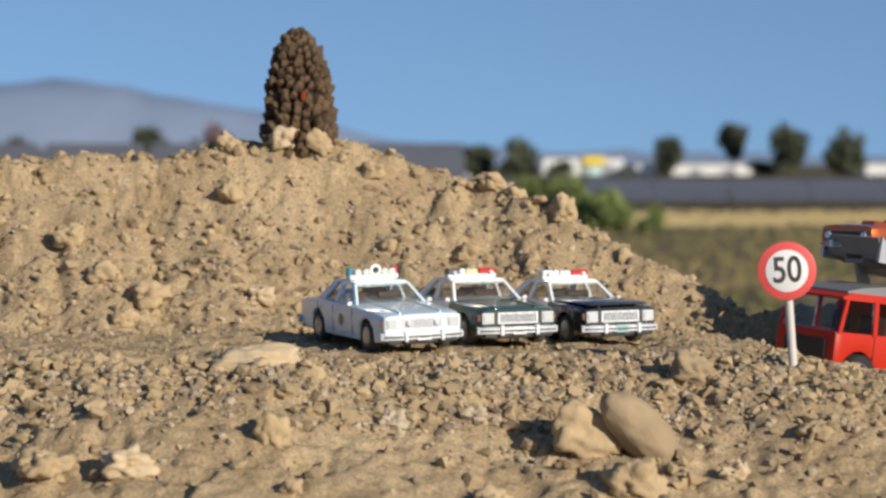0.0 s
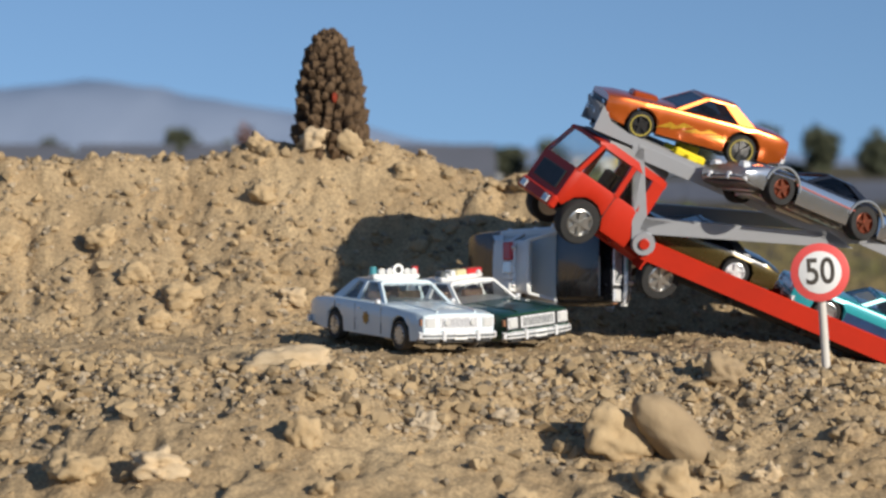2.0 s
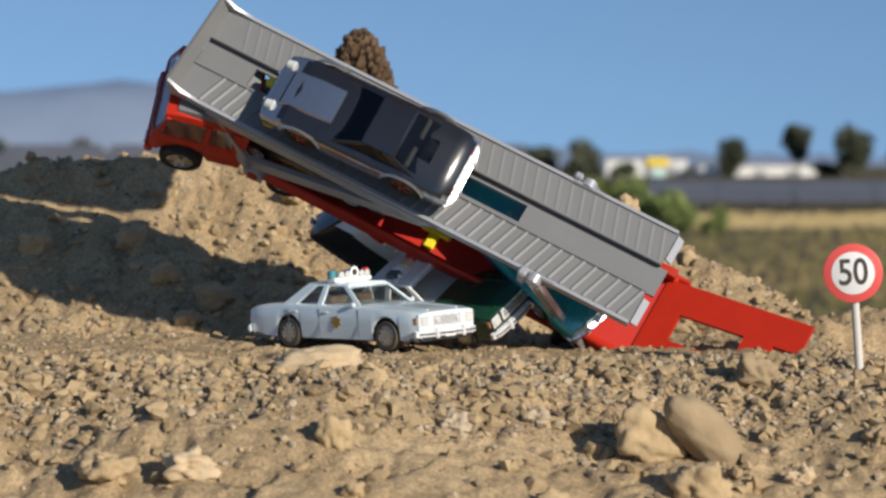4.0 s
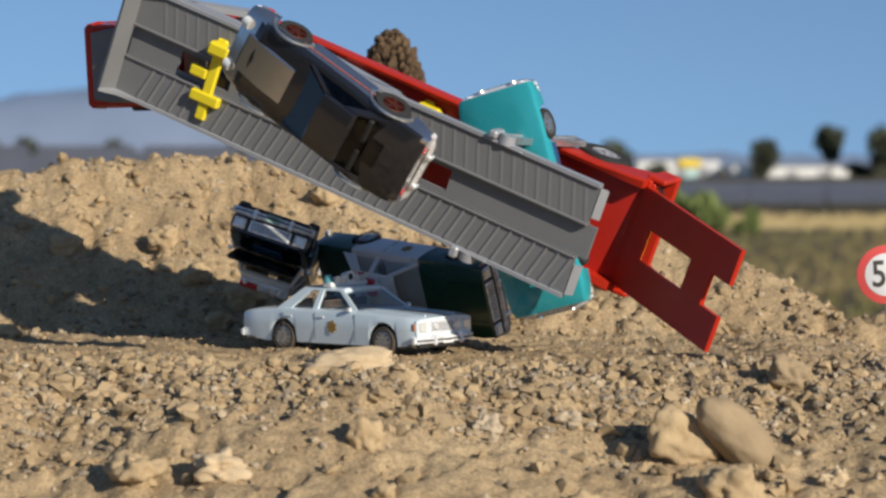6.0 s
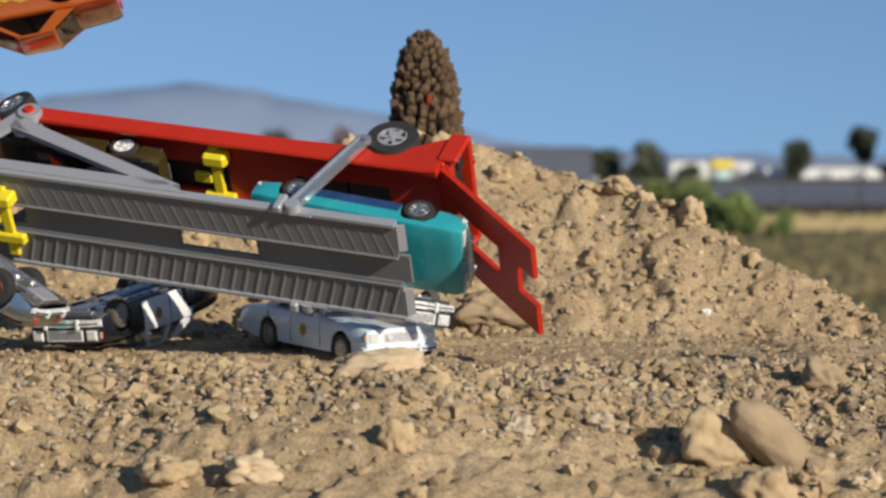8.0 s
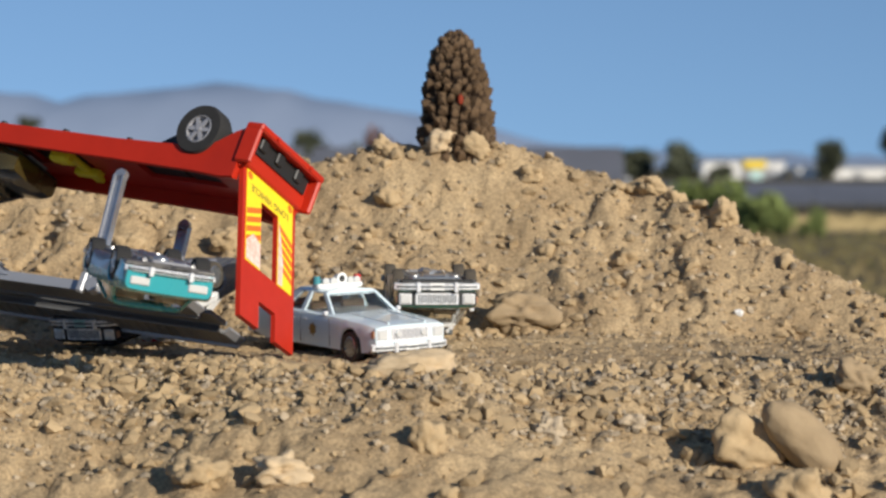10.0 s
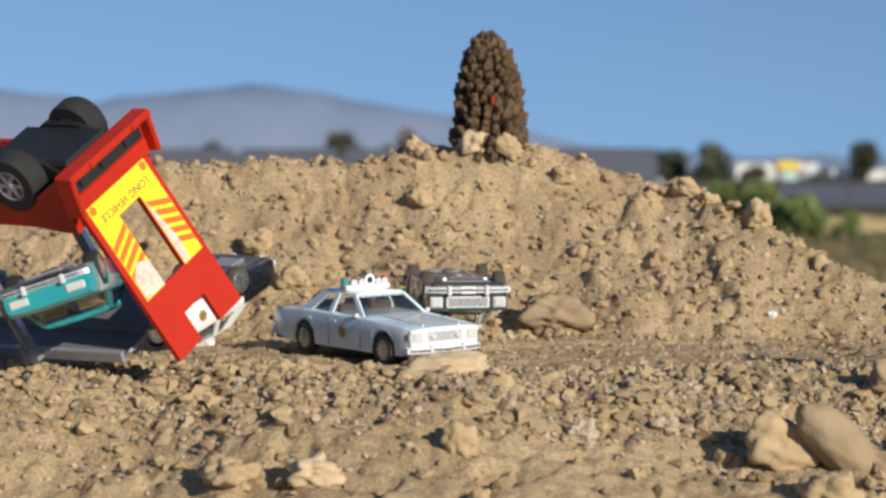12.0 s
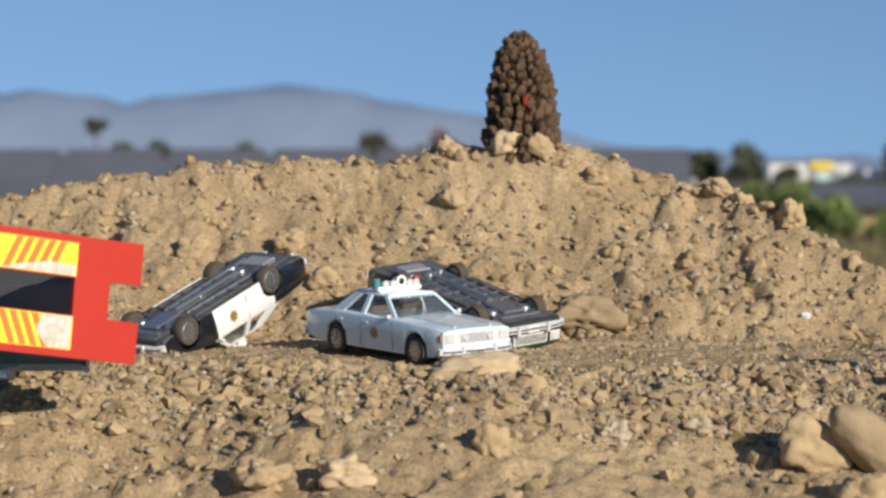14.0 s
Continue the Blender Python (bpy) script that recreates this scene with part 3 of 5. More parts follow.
# ---------- pine cone ----------
def pine_cone():
    x, y = bearing(-.0572, 1.078)
    t = thing("pine_cone", "weathered brown pine cone standing upright on the bank", "pine cone")
    t.matrix_basis = pose(x, y, hz(x, y) - .0085, 2, -1, 0)
    prof = [(0, 15.6), (6, 15.8), (20, 14.4), (32, 13.0), (42, 11.2), (49, 8.8), (55, 5.6), (58, 2.0)]
    bm = bmesh.new()
    loft(bm, [[(math.cos(a) * r * .8, math.sin(a) * r * .78, z) for a in [k * math.tau / 20 for k in range(20)]] for z, r in prof])
    part("core", bm, M_CONE, t)
    meshes = []
    for k in range(3):
        bm = bmesh.new()
        w = 2.5
        a = [(-w * .7, -3, -.6), (w * .7, -3, -.6), (w * .7, -3, .6), (-w * .7, -3, .6)]
        b = [(-w * .8, 1.5, -2.2), (w * .8, 1.5, -2.2), (w, 1.5, 1.8), (-w, 1.5, 1.8)]
        c = [(-w * .75, 3.2 + k * .3, -1.2), (w * .75, 3.2, -1.3), (w * .7, 3.0, 1.1), (-w * .7, 3.2, 1.2)]
        d = [(-w * .3, 4.0, -.5), (w * .25, 4.1 + k * .3, -.4), (w * .25, 4.2, .3), (-w * .3, 4.0, .3)]
        loft(bm, [a, b, c, d], idx=lambda p: 1 if p.y > 2.0 else 0)
        meshes.append(part("scale", bm, [M_CONE, M_CONE_TIP], None, smooth=True, angle=50))
    rng = np.random.RandomState(4)
    used = [False] * 3
    cols, per = 17, 17
    for i in range(cols * per):
        c, j = i % cols, i // cols
        f = (j + .5 + .5 * (c % 2) + rng.uniform(-.3, .3)) / (per + .5)
        z = 1 + 56 * f
        r = interp(z, prof)
        a = (c + rng.uniform(-.3, .3)) * math.tau / cols + .5 * f
        k = rng.randint(3)
        ob = meshes[k] if not used[k] else new("scale", meshes[k].data)
        used[k] = True
        ob.parent = t
        s = (.42 + .46 * r / 16) * rng.uniform(.75, 1.35)
        lift = 38 + 46 * max(0, f - .55) + rng.uniform(-24, 24)
        m = Matrix.Rotation(a - math.pi / 2, 4, "Z") @ Matrix.Translation((0, (r - 2.7 + rng.uniform(-.8, .8)) * MM, z * MM)) @ Matrix.Rotation(radians(lift), 4, "X") @ Matrix.Rotation(radians(rng.uniform(-22, 22)), 4, "Y")
        ob.matrix_basis = m @ Matrix.Diagonal((s * .9, s * 1.3, s * 1.35, 1))
    bm = bmesh.new()
    ball(bm, (2.5, -15.2, 29), 1.2, 1, .5, 1.9, 8, 6)
    part("red_patch", bm, M_CONE_RED, t, "small rust-red patch")


pine_cone()


# ---------- road sign ----------
def text(name, body, size, material, parent, m, depth=.00008):
    cu = bpy.data.curves.new(name, "FONT")
    cu.body, cu.size, cu.extrude = body, size, depth
    cu.align_x, cu.align_y = "CENTER", "CENTER"
    cu.materials.append(material)
    ob = new(name, cu)
    ob.parent = parent
    ob.matrix_basis = m
    return ob


def disc(bm, r, z0, z1, seg=48, bev=.2):
    loft(bm, [[(math.cos(k * math.tau / seg) * q, math.sin(k * math.tau / seg) * q, z) for k in range(seg)] for q, z in ((r - bev, z0), (r, z0 + bev * .5), (r, z1 - bev * .5), (r - bev, z1))])


def road_sign():
    x, y = bearing(.1413, .812)
    t = thing("speed_sign", "round toy speed sign with red ring on pale post", "road sign")
    t.matrix_basis = pose(x, y, hz(x, y) - .001, 0, -4, -8)
    bm = bmesh.new()
    rod(bm, (0, 0, -4), (0, 0, 30), 1.45, 1.35, 14)
    part("post", bm, M_SIGN_POST, t)
    face = pose(0, -.0019, .0332, 90, 0, 0)
    bm = bmesh.new()
    disc(bm, 9.5, -.6, .4, 56)
    p = part("plate", bm, M_SIGN_RED, t, "red ring of the sign")
    p.matrix_basis = face
    bm = bmesh.new()
    disc(bm, 6.9, .35, .55, 48, .06)
    q = part("inner_disc", bm, M_SIGN_WHITE, p, "white sign face")
    cu = text("number", "50", .0106, M_PRINT, p, Matrix.Translation((0, 0, .00058)) @ Matrix.Diagonal((.92, 1.12, 1, 1)))
    cu.data.offset = .00016


road_sign()

# ---------- toy cars ----------
def wheel(parent, x, y, r, width, tyre, rim, rim_r=.66, spokes=5, ring=None):
    """A toy wheel: tyre with a rounded tread, a dished rim with spokes and a hub under it."""
    s = 1 if y > 0 else -1
    bm = bmesh.new()
    n = 28
    prof = [(rim_r * r, -.5), (r * .93, -.5), (r, -.32), (r, .32), (r * .93, .5), (rim_r * r, .5)]
    vs = [[bm.verts.new(Vector((math.cos(k * math.tau / n) * q, o * width, math.sin(k * math.tau / n) * q)) * MM) for q, o in prof] for k in range(n)]
    for k in range(n):
        for j in range(len(prof)):
            a, b = vs[k], vs[(k + 1) % n]
            bm.faces.new((a[j], a[(j + 1) % 6], b[(j + 1) % 6], b[j]))
    w = part("wheel", bm, tyre, parent)
    w.location = (x * MM, y * MM, r * MM)
    bm = bmesh.new()
    ro = rim_r * r
    loft(bm, [[(math.cos(k * math.tau / n) * q, s * o * width, math.sin(k * math.tau / n) * q) for k in range(n)]
              for q, o in ((ro, -.45), (ro, .46), (ro * .9, .5), (ro * .84, .3))])
    for k in range(spokes):
        a = k * math.tau / spokes
        c, d = math.cos(a), math.sin(a)
        p, q = Vector((c * .15, 0, d * .15)) * ro, Vector((c * .88, 0, d * .88)) * ro
        e = Vector((-d, 0, c)) * ro * .15
        y0, y1 = s * width * .3, s * width * .44
        slab(bm, [(p + e + Vector((0, y1, 0))), (p - e + Vector((0, y1, 0))), (q - e * .8 + Vector((0, y1, 0))), (q + e * .8 + Vector((0, y1, 0)))], .5)
    rod(bm, (0, s * width * .25, 0), (0, s * width * .52, 0), ro * .24, ro * .18, 10)
    part("rim", bm, rim, w)
    if ring:
        bm = bmesh.new()
        loft(bm, [[(math.cos(k * math.tau / n) * q, s * o * width, math.sin(k * math.tau / n) * q) for k in range(n)]
                  for q, o in ((ro * 1.0, .47), (ro * 1.08, .53), (ro * .98, .53), (ro * .94, .49))], caps=False)
        part("rim_ring", bm, ring, w)
    return w


def body_shell(parent, c):
    """The lower body: lofted along its length, with open wheel arches and rounded shoulders."""
    L, W = c["L"], c["W"]
    xs = set(np.linspace(-L / 2, L / 2, 36).round(2))
    for xa, ra in ((c["xf"], c["rf"]), (c["xr"], c["rr"])):
        R = ra * 1.2
        xs |= set((xa + R * np.linspace(-1, 1, 13)).round(2))
        xs |= {round(xa - R - .05, 2), round(xa + R + .05, 2)}
    rings = []
    for x in sorted(xs):
        ends = max(0, abs(x) - L / 2 + 5) / 5
        w = W / 2 * interp(x / L, c.get("plan", [(-.5, .93), (-.42, .97), (-.1, 1), (.3, 1), (.45, .97), (.5, .94)])) - .5 * ends ** 3
        zt = interp(x, c["top"])
        zb = interp(x, c["sill"])
        for xa, ra in ((c["xf"], c["rf"]), (c["xr"], c["rr"])):
            R = ra * 1.2
            if abs(x - xa) <= R:
                zb = max(zb, ra + math.sqrt(max(R * R - (x - xa) ** 2, 0)))
        zb = min(zb, zt - 2.4)
        zm = max(zb + .5, min(c.get("crease", 9.0), zt - 2))
        half = [(w * .96, zb), (w, zm), (w * .99, zt - 1.5), (w * .955, zt - .45), (w * .88, zt), (w * .45, zt + c.get("crown", .35)), (0, zt + c.get("crown", .35) * 1.2)]
        rings.append([(x, -a, b) for a, b in half] + [(x, a, b) for a, b in half[-2::-1]])
    bm = bmesh.new()
    loft(bm, rings, close=False, caps=True, idx=c.get("paint", lambda p: 0))
    return part("body", bm, c["mats"], parent, angle=30)


def greenhouse(parent, c):
    """Roof, pillars, panes and a simple interior."""
    x0, x1, x2, x3 = c["gx"]          # windscreen foot, roof front, roof rear, rear window foot
    zb, zr = c["gz"]
    wb, wt = c["gw"]
    rm, gm = c["roof_mat"], c["glass"]
    zf, zre = zb + c.get("gf", 0), zb + c.get("gr", 0)
    bm = bmesh.new()
    rings = []
    for x in (x2 - .8, x2, x2 + 2, (x1 + x2) / 2, x1 - 2, x1, x1 + .6):
        e = .7 if x in (x2 - .8, x1 + .6) else 0
        rings.append([(x, y * wt, zr - 1.0 + z - e) for y, z in ((-1.02, 0), (-1.0, .5), (-.9, .95), (-.4, 1.25), (.4, 1.25), (.9, .95), (1.0, .5), (1.02, 0), (.8, -.3), (-.8, -.3))])
    loft(bm, rings)
    part("roof", bm, rm, parent)

    def pillar(a0, a1, b0, b1, label="pillar"):
        for s in (-1, 1):
            q = bmesh.new()
            slab(q, [(a0, s * wb, zb0(a0)), (a1, s * wb, zb0(a1)), (b1, s * wt, zr - .9), (b0, s * wt, zr - .9)], 1.1)
            part(label, q, rm, parent)

    def zb0(x):
        return zb + (c.get("gf", 0) if x > (x0 + x3) / 2 else c.get("gr", 0))
    pillar(x0, x0 - 2.3, x1 + .2, x1 - 1.9)
    pillar(x3 + c.get("cp", 5), x3, x2 + c.get("cp", 5) * .75, x2)
    xm = (x0 + x3) / 2 - 1
    if c.get("bp", True):
        pillar(xm + 1.2, xm - 1.2, (x1 + x2) / 2 + .9, (x1 + x2) / 2 - 1.2)
    q = bmesh.new()
    slab(q, [(x0 - .1, -wb + .8, zf), (x0 - .1, wb - .8, zf), (x1 + .1, wt - .7, zr - .9), (x1 + .1, -wt + .7, zr - .9)], .3)
    part("windscreen", q, gm, parent)
    q = bmesh.new()
    slab(q, [(x3 + .1, -wb + 1.2, zre), (x3 + .1, wb - 1.2, zre), (x2 - .1, wt - 1, zr - .9), (x2 - .1, -wt + 1, zr - .9)], .3)
    part("rear_window", q, gm, parent)
    panes = [(x0 - 1.9, xm + .9, x1 - 1.5, (x1 + x2) / 2 + .6), (xm - .9, x3 + c.get("cp", 5) + .1, (x1 + x2) / 2 - .9, x2 + c.get("cp", 5) * .75 + .1)] if c.get("bp", True) else \
        [(x0 - 1.9, x3 + c.get("cp", 5) + .1, x1 - 1.5, x2 + c.get("cp", 5) * .75 + .1)]
    for a0, a1, b0, b1 in panes:
        for s in (-1, 1):
            q = bmesh.new()
            slab(q, [(a0, s * (wb - .2), zb), (a1, s * (wb - .2), zb), (b1, s * (wt - .15), zr - .9), (b0, s * (wt - .15), zr - .9)], .25)
            part("side_window", q, gm, parent)
    q = bmesh.new()
    for xs in ((x0 + x3) / 2 + 1, x3 + 6):
        for s in (-1, 1):
            box(q, (xs - 1, s * wb * .5 - wb * .36, zb - 4), (xs + 1, s * wb * .5 + wb * .36, zb + 3.2), .5)
            box(q, (xs, s * wb * .5 - wb * .36, zb - 4), (xs + 5, s * wb * .5 + wb * .36, zb - 2.2), .4)
    part("seats", q, c.get("seat_mat", M_INTERIOR), parent)
    q = bmesh.new()
    box(q, (x0 - 3.5, -wb + .8, zb - 3), (x0 - .6, wb - .8, zb + .2), .4)
    part("dashboard", q, c.get("seat_mat", M_INTERIOR), parent)


def underside(parent, c):
    L, W = c["L"], c["W"]
    bm = bmesh.new()
    z = min(b for a, b in c["sill"])
    inner = W / 2 - c["tw"] - 1.4
    box(bm, (-L / 2 + 1.5, -inner, z - .2), (L / 2 - 1.5, inner, z + 1.6), .5)
    for x0, x1 in ((-L / 2 + 1.5, c["xr"] - c["rr"] * 1.25), (c["xr"] + c["rr"] * 1.25, c["xf"] - c["rf"] * 1.25), (c["xf"] + c["rf"] * 1.25, L / 2 - 1.5)):
        box(bm, (x0, -W / 2 * .93, z + .1), (x1, W / 2 * .93, z + 1.4), .4)
    box(bm, (c["xr"] + 6, -3, z - 1), (c["xf"] - 8, 3, z), .5)
    for q, lo, hi, m in (("engine_pan", (c["xf"] - 8, -4.5, z - 1.3), (c["xf"] + 5, 4.5, z), M_RIM), ("fuel_tank", (c["xr"] - 15, -6, z - .9), (c["xr"] - 7, 6, z), M_RIM_GREY),
                         ("crossmember", (c["xf"] + 7, -9, z - .9), (c["xf"] + 9.5, 9, z), M_RIM)):
        b2 = bmesh.new()
        box(b2, lo, hi, .6)
        part(q, b2, m, parent)
    b2 = bmesh.new()
    for x in np.linspace(c["xr"] + 9, c["xf"] - 12, 5):
        box(b2, (x - .5, -W * .36, z - .75), (x + .5, W * .36, z), .25)
    for s in (-1, 1):
        box(b2, (c["xr"] + 7, s * W * .36 - .8, z - .8), (c["xf"] - 8, s * W * .36 + .8, z + .2), .35)
    part("floor_ribs", b2, c["under"], parent)
    b2 = bmesh.new()
    rod(b2, (c["xr"] + 2, 0, z - .9), (c["xf"] - 10, 0, z - .9), 1.0, 1.2, 10)
    ball(b2, (c["xr"], 0, z - .6), 2.4, 1, 1.1, .7)
    part("drive_shaft", b2, M_RIM, parent)
    for x, y, w, h in ((c["xr"] - 3, 7, 2.2, 1.0), (c["xr"] - 3, -7, 2.2, 1.0), (c["xf"] + 1, 7.5, 2.6, 1.2), (c["xf"] + 1, -7.5, 2.6, 1.2), ((c["xf"] + c["xr"]) / 2, 0, 1.7, 1.4)):
        b2 = bmesh.new()
        rod(b2, (x, y, z + .4), (x, y, z - h), w, w * .8, 14)
        part("screw_boss" if y == 0 else "spring_cup", b2, M_RIM, parent)
    for s in (-1, 1):
        b2 = bmesh.new()
        rod(b2, (c["xr"] - 12, s * 7.5, z - .4), (c["xf"] - 10, s * 5.5, z - .4), .7, None, 8)
        part("exhaust", b2, M_RIM, parent)
    for x, r in ((c["xf"], c["rf"]), (c["xr"], c["rr"])):
        rod(bm, (x, -W / 2 + 2, r), (x, W / 2 - 2, r), .8, None, 8)
    ball(bm, (c["xr"], 0, z), 2.6, 1, 1, .6)
    return part("chassis", bm, c["under"], parent)


def wheels(parent, c):
    for x, r in ((c["xf"], c["rf"]), (c["xr"], c["rr"])):
        for s in (1, -1):
            wheel(parent, x, s * (c["W"] / 2 - c["tw"] / 2 - .2), r, c["tw"], c["tyre"], c["rim"], c.get("rim_r", .66), c.get("spokes", 5), c.get("ring"))


def bar_bumper(parent, x, W, z0, z1, s):
    """A bowed bumper with two overriders and a dark strip along it."""
    bm = bmesh.new()
    rings = []
    for y in np.linspace(-W / 2, W / 2, 11):
        b = 2.0 * (1 - (abs(y) / (W / 2)) ** 6) * s
        rings.append([(x + b * .8 - .9 * s, y, z0), (x + b + .2 * s, y, z0 + .5), (x + b + .2 * s, y, z1 - .5), (x + b * .8 - .9 * s, y, z1)])
    loft(bm, rings)
    for y in (-W * .22, W * .22):
        box(bm, (x + 1.4 * s, y - .7, z0 - .3), (x + 2.8 * s, y + .7, z1 + .6), .25)
    b = part("bumper", bm, M_CHROME, parent)
    bm = bmesh.new()
    zm = (z0 + z1) / 2
    loft(bm, [[(x + (2.0 * (1 - (abs(y) / (W / 2)) ** 6) + o) * s, y, zm + q) for o, q in ((.05, -.4), (.42, -.3), (.42, .3), (.05, .4))] for y in np.linspace(-W * .47, W * .47, 9)])
    part("dark_strip", bm, M_BAR_GREY, b)
    return b


def police_car(label, mats, paint, lightbar, plate):
    c = dict(L=84, W=31, xf=27, xr=-20.8, rf=5.3, rr=5.3, tw=4.0, crease=9.3, crown=.3,
             top=[(-41.5, 13.6), (-38, 14.6), (-30, 15.2), (-22, 15.6), (14, 15.4), (20, 15.0), (38, 14.0), (41.5, 13.3)],
             sill=[(-41.5, 5.2), (-36, 4.4), (-30, 3.6), (33, 3.6), (41.5, 4.6)], mats=mats, paint=paint,
             gx=(13.8, 4.5, -15.5, -25.0), gz=(15.2, 22.8), gw=(13.0, 10.0), roof_mat=mats[1], glass=M_GLASS,
             under=M_UNDER, tyre=M_TYRE_DUST, rim=M_RIM, rim_r=.68, spokes=10, cp=6.5)
    t = thing("police_car", label, "toy car", "police cars")
    body_shell(t, c)
    greenhouse(t, c)
    underside(t, c)
    wheels(t, c)
    bar_bumper(t, 41.6, 31, 4.6, 7.4, 1)
    bar_bumper(t, -41.6, 31, 5.0, 7.6, -1)
    bm = bmesh.new()
    box(bm, (41.0, -14.3, 7.6), (42.06, 14.3, 12.95), .3)
    part("front_panel", bm, mats[0] if lightbar == "lamps" else M_CHASSIS, t)
    bm = bmesh.new()
    box(bm, (40.0, -13, 3.4), (42.4, 13, 5.0), .4)
    part("valance", bm, M_CHASSIS, t)
    bm = bmesh.new()
    box(bm, (41.0, -7.9, 8.2), (42.28, 7.9, 12.6), .3)
    g = part("grille", bm, M_CHROME, t)
    if lightbar == "lamps":
        for s in (-1, 1):
            bm = bmesh.new()
            rod(bm, (42.2, s * 5.2, 10.6), (43.2, s * 5.2, 10.6), 1.15, 1.0, 12)
            part("grille_lamp", bm, M_LAMP, g)
    for i in range(16):
        bm = bmesh.new()
        y = -6.6 + i * .88
        box(bm, (42.1, y - .24, 8.9), (42.40, y + .24, 11.9), .04)
        part("grille_slot", bm, M_RIM_GREY if lightbar == "lamps" else M_BAR_GREY, g)
    for s in (-1, 1):
        bm = bmesh.new()
        box(bm, (40.6, s * 11.5 - 2.4, 8.4), (42.3, s * 11.5 + 2.4, 12.5), .35)
        h = part("headlight", bm, M_CHROME, t)
        bm = bmesh.new()
        box(bm, (42.1, s * 11.5 - 1.9, 8.9), (42.7, s * 11.5 + 1.9, 12.0), .3)
        part("lens", bm, M_LAMP, h)
        bm = bmesh.new()
        box(bm, (39.8, s * 14.4 - .4, 9.4), (41.4, s * 14.4 + .4, 11.8), .2)
        part("side_marker", bm, M_AMBER, t)
        bm = bmesh.new()
        box(bm, (-42.3, s * 9.5 - 4.4, 9.2), (-41.0, s * 9.5 + 4.4, 12), .3)
        part("tail_light", bm, M_REDLAMP, t)
        bm = bmesh.new()
        box(bm, (11, s * 15.4 - .9, 15.0), (12.6, s * 15.4 + .9, 16.6), .4)
        part("mirror", bm, M_CHROME, t)
        bm = bmesh.new()
        n = 14
        q = [(3.4 + math.cos(k * math.tau / n) * (2.5 if k % 2 else 1.7), s * 15.62, 9.6 + math.sin(k * math.tau / n) * (2.5 if k % 2 else 1.7)) for k in range(n)]
        slab(bm, q, .14)
        part("door_badge", bm, M_GOLD, t, "gold star badge on the front door")
        for x0 in (14.2, -5.0, -20.5):
            bm = bmesh.new()
            box(bm, (x0 - .04, s * 15.42 - .12, 4.6), (x0 + .04, s * 15.42 + .12, 14.2))
            part("door_gap", bm, M_BAR_GREY, t)
        for x0 in (-3.0, -18.6):
            bm = bmesh.new()
            box(bm, (x0, s * 15.55 - .25, 12.6), (x0 + 2.4, s * 15.55 + .25, 13.2), .15)
            part("door_handle", bm, M_CHROME, t)
    bm = bmesh.new()
    box(bm, (43.2, -2.6, 4.6), (43.9, 2.6, 7.3), .15)
    part("number_plate", bm, plate, t)
    bm = bmesh.new()
    box(bm, (43.85, -1.7, 5.5), (44.0, 1.7, 6.2), .05)
    part("plate_bar", bm, M_PRINT, t)
    for y in (-7.6, 7.6):
        bm = bmesh.new()
        slab(bm, [(17, y - .35, 15.52), (40, y - .35, 14.16), (40, y + .35, 14.16), (17, y + .35, 15.52)], .5)
        part("hood_crease", bm, mats[0], t)
    z = 23.1
    bm = bmesh.new()
    if lightbar == "lamps":
        box(bm, (-6.5, -9.6, z - .2), (-2, 9.6, z + 1.6), .5)
        lb = part("light_bar", bm, M_WHITE, t, "white roof bar with siren and lamps")
        for y, r, m in ((-8.6, 1.5, M_TEALLAMP), (8.6, 1.5, M_REDLAMP)):
            bm = bmesh.new()
            rod(bm, (-4.6, y, z + 1.4), (-4.6, y, z + 4.2), r, r * .85, 14)
            part("beacon", bm, m, lb)
        for y in (-6.2, -3.0, 4.2, 7.0):
            bm = bmesh.new()
            rod(bm, (-4.4, y, z + 2.4), (-2.0, y, z + 2.4), .9, 1.35, 12)
            part("spot_lamp", bm, M_LAMP, lb)
        bm = bmesh.new()
        rod(bm, (-6, .6, z + 3.1), (-2.2, .6, z + 3.1), 1.2, 2.2, 16)
        s = part("siren_horn", bm, M_WHITE, lb)
        bm = bmesh.new()
        rod(bm, (-2.4, .6, z + 3.1), (-2.1, .6, z + 3.1), 1.2, 1.2, 14)
        part("siren_mouth", bm, M_BLACK_PLASTIC, s)
    else:
        box(bm, (-6, -9.8, z - .2), (-1.5, 9.8, z + 1.2), .4)
        lb = part("light_bar", bm, M_CHROME, t, "roof light bar with coloured ends")
        for y0, y1, m in ((-9.6, -5.2, M_BAR_GREY if lightbar == "gold" else M_WHITE), (-5.0, -2.8, M_WHITE), (-2.6, 2.4, M_BAR_GOLD if lightbar == "gold" else M_LAMP), (2.6, 9.6, M_REDLAMP)):
            bm = bmesh.new()
            box(bm, (-6.2, y0, z + 1.1), (-1.4, y1, z + 3.2), .5)
            part("lamp_segment", bm, m, lb)
        for y in (-7.2, 7.4):
            bm = bmesh.new()
            ball(bm, (-1.2, y, z + 1.6), 1.0)
            part("spot_lamp", bm, M_LAMP, lb)
    return t


def two_tone(p):
    """Dark front wings, hood and tail; white doors."""
    if p.x > 14.2 or p.x < -20.5:
        return 0
    return 1


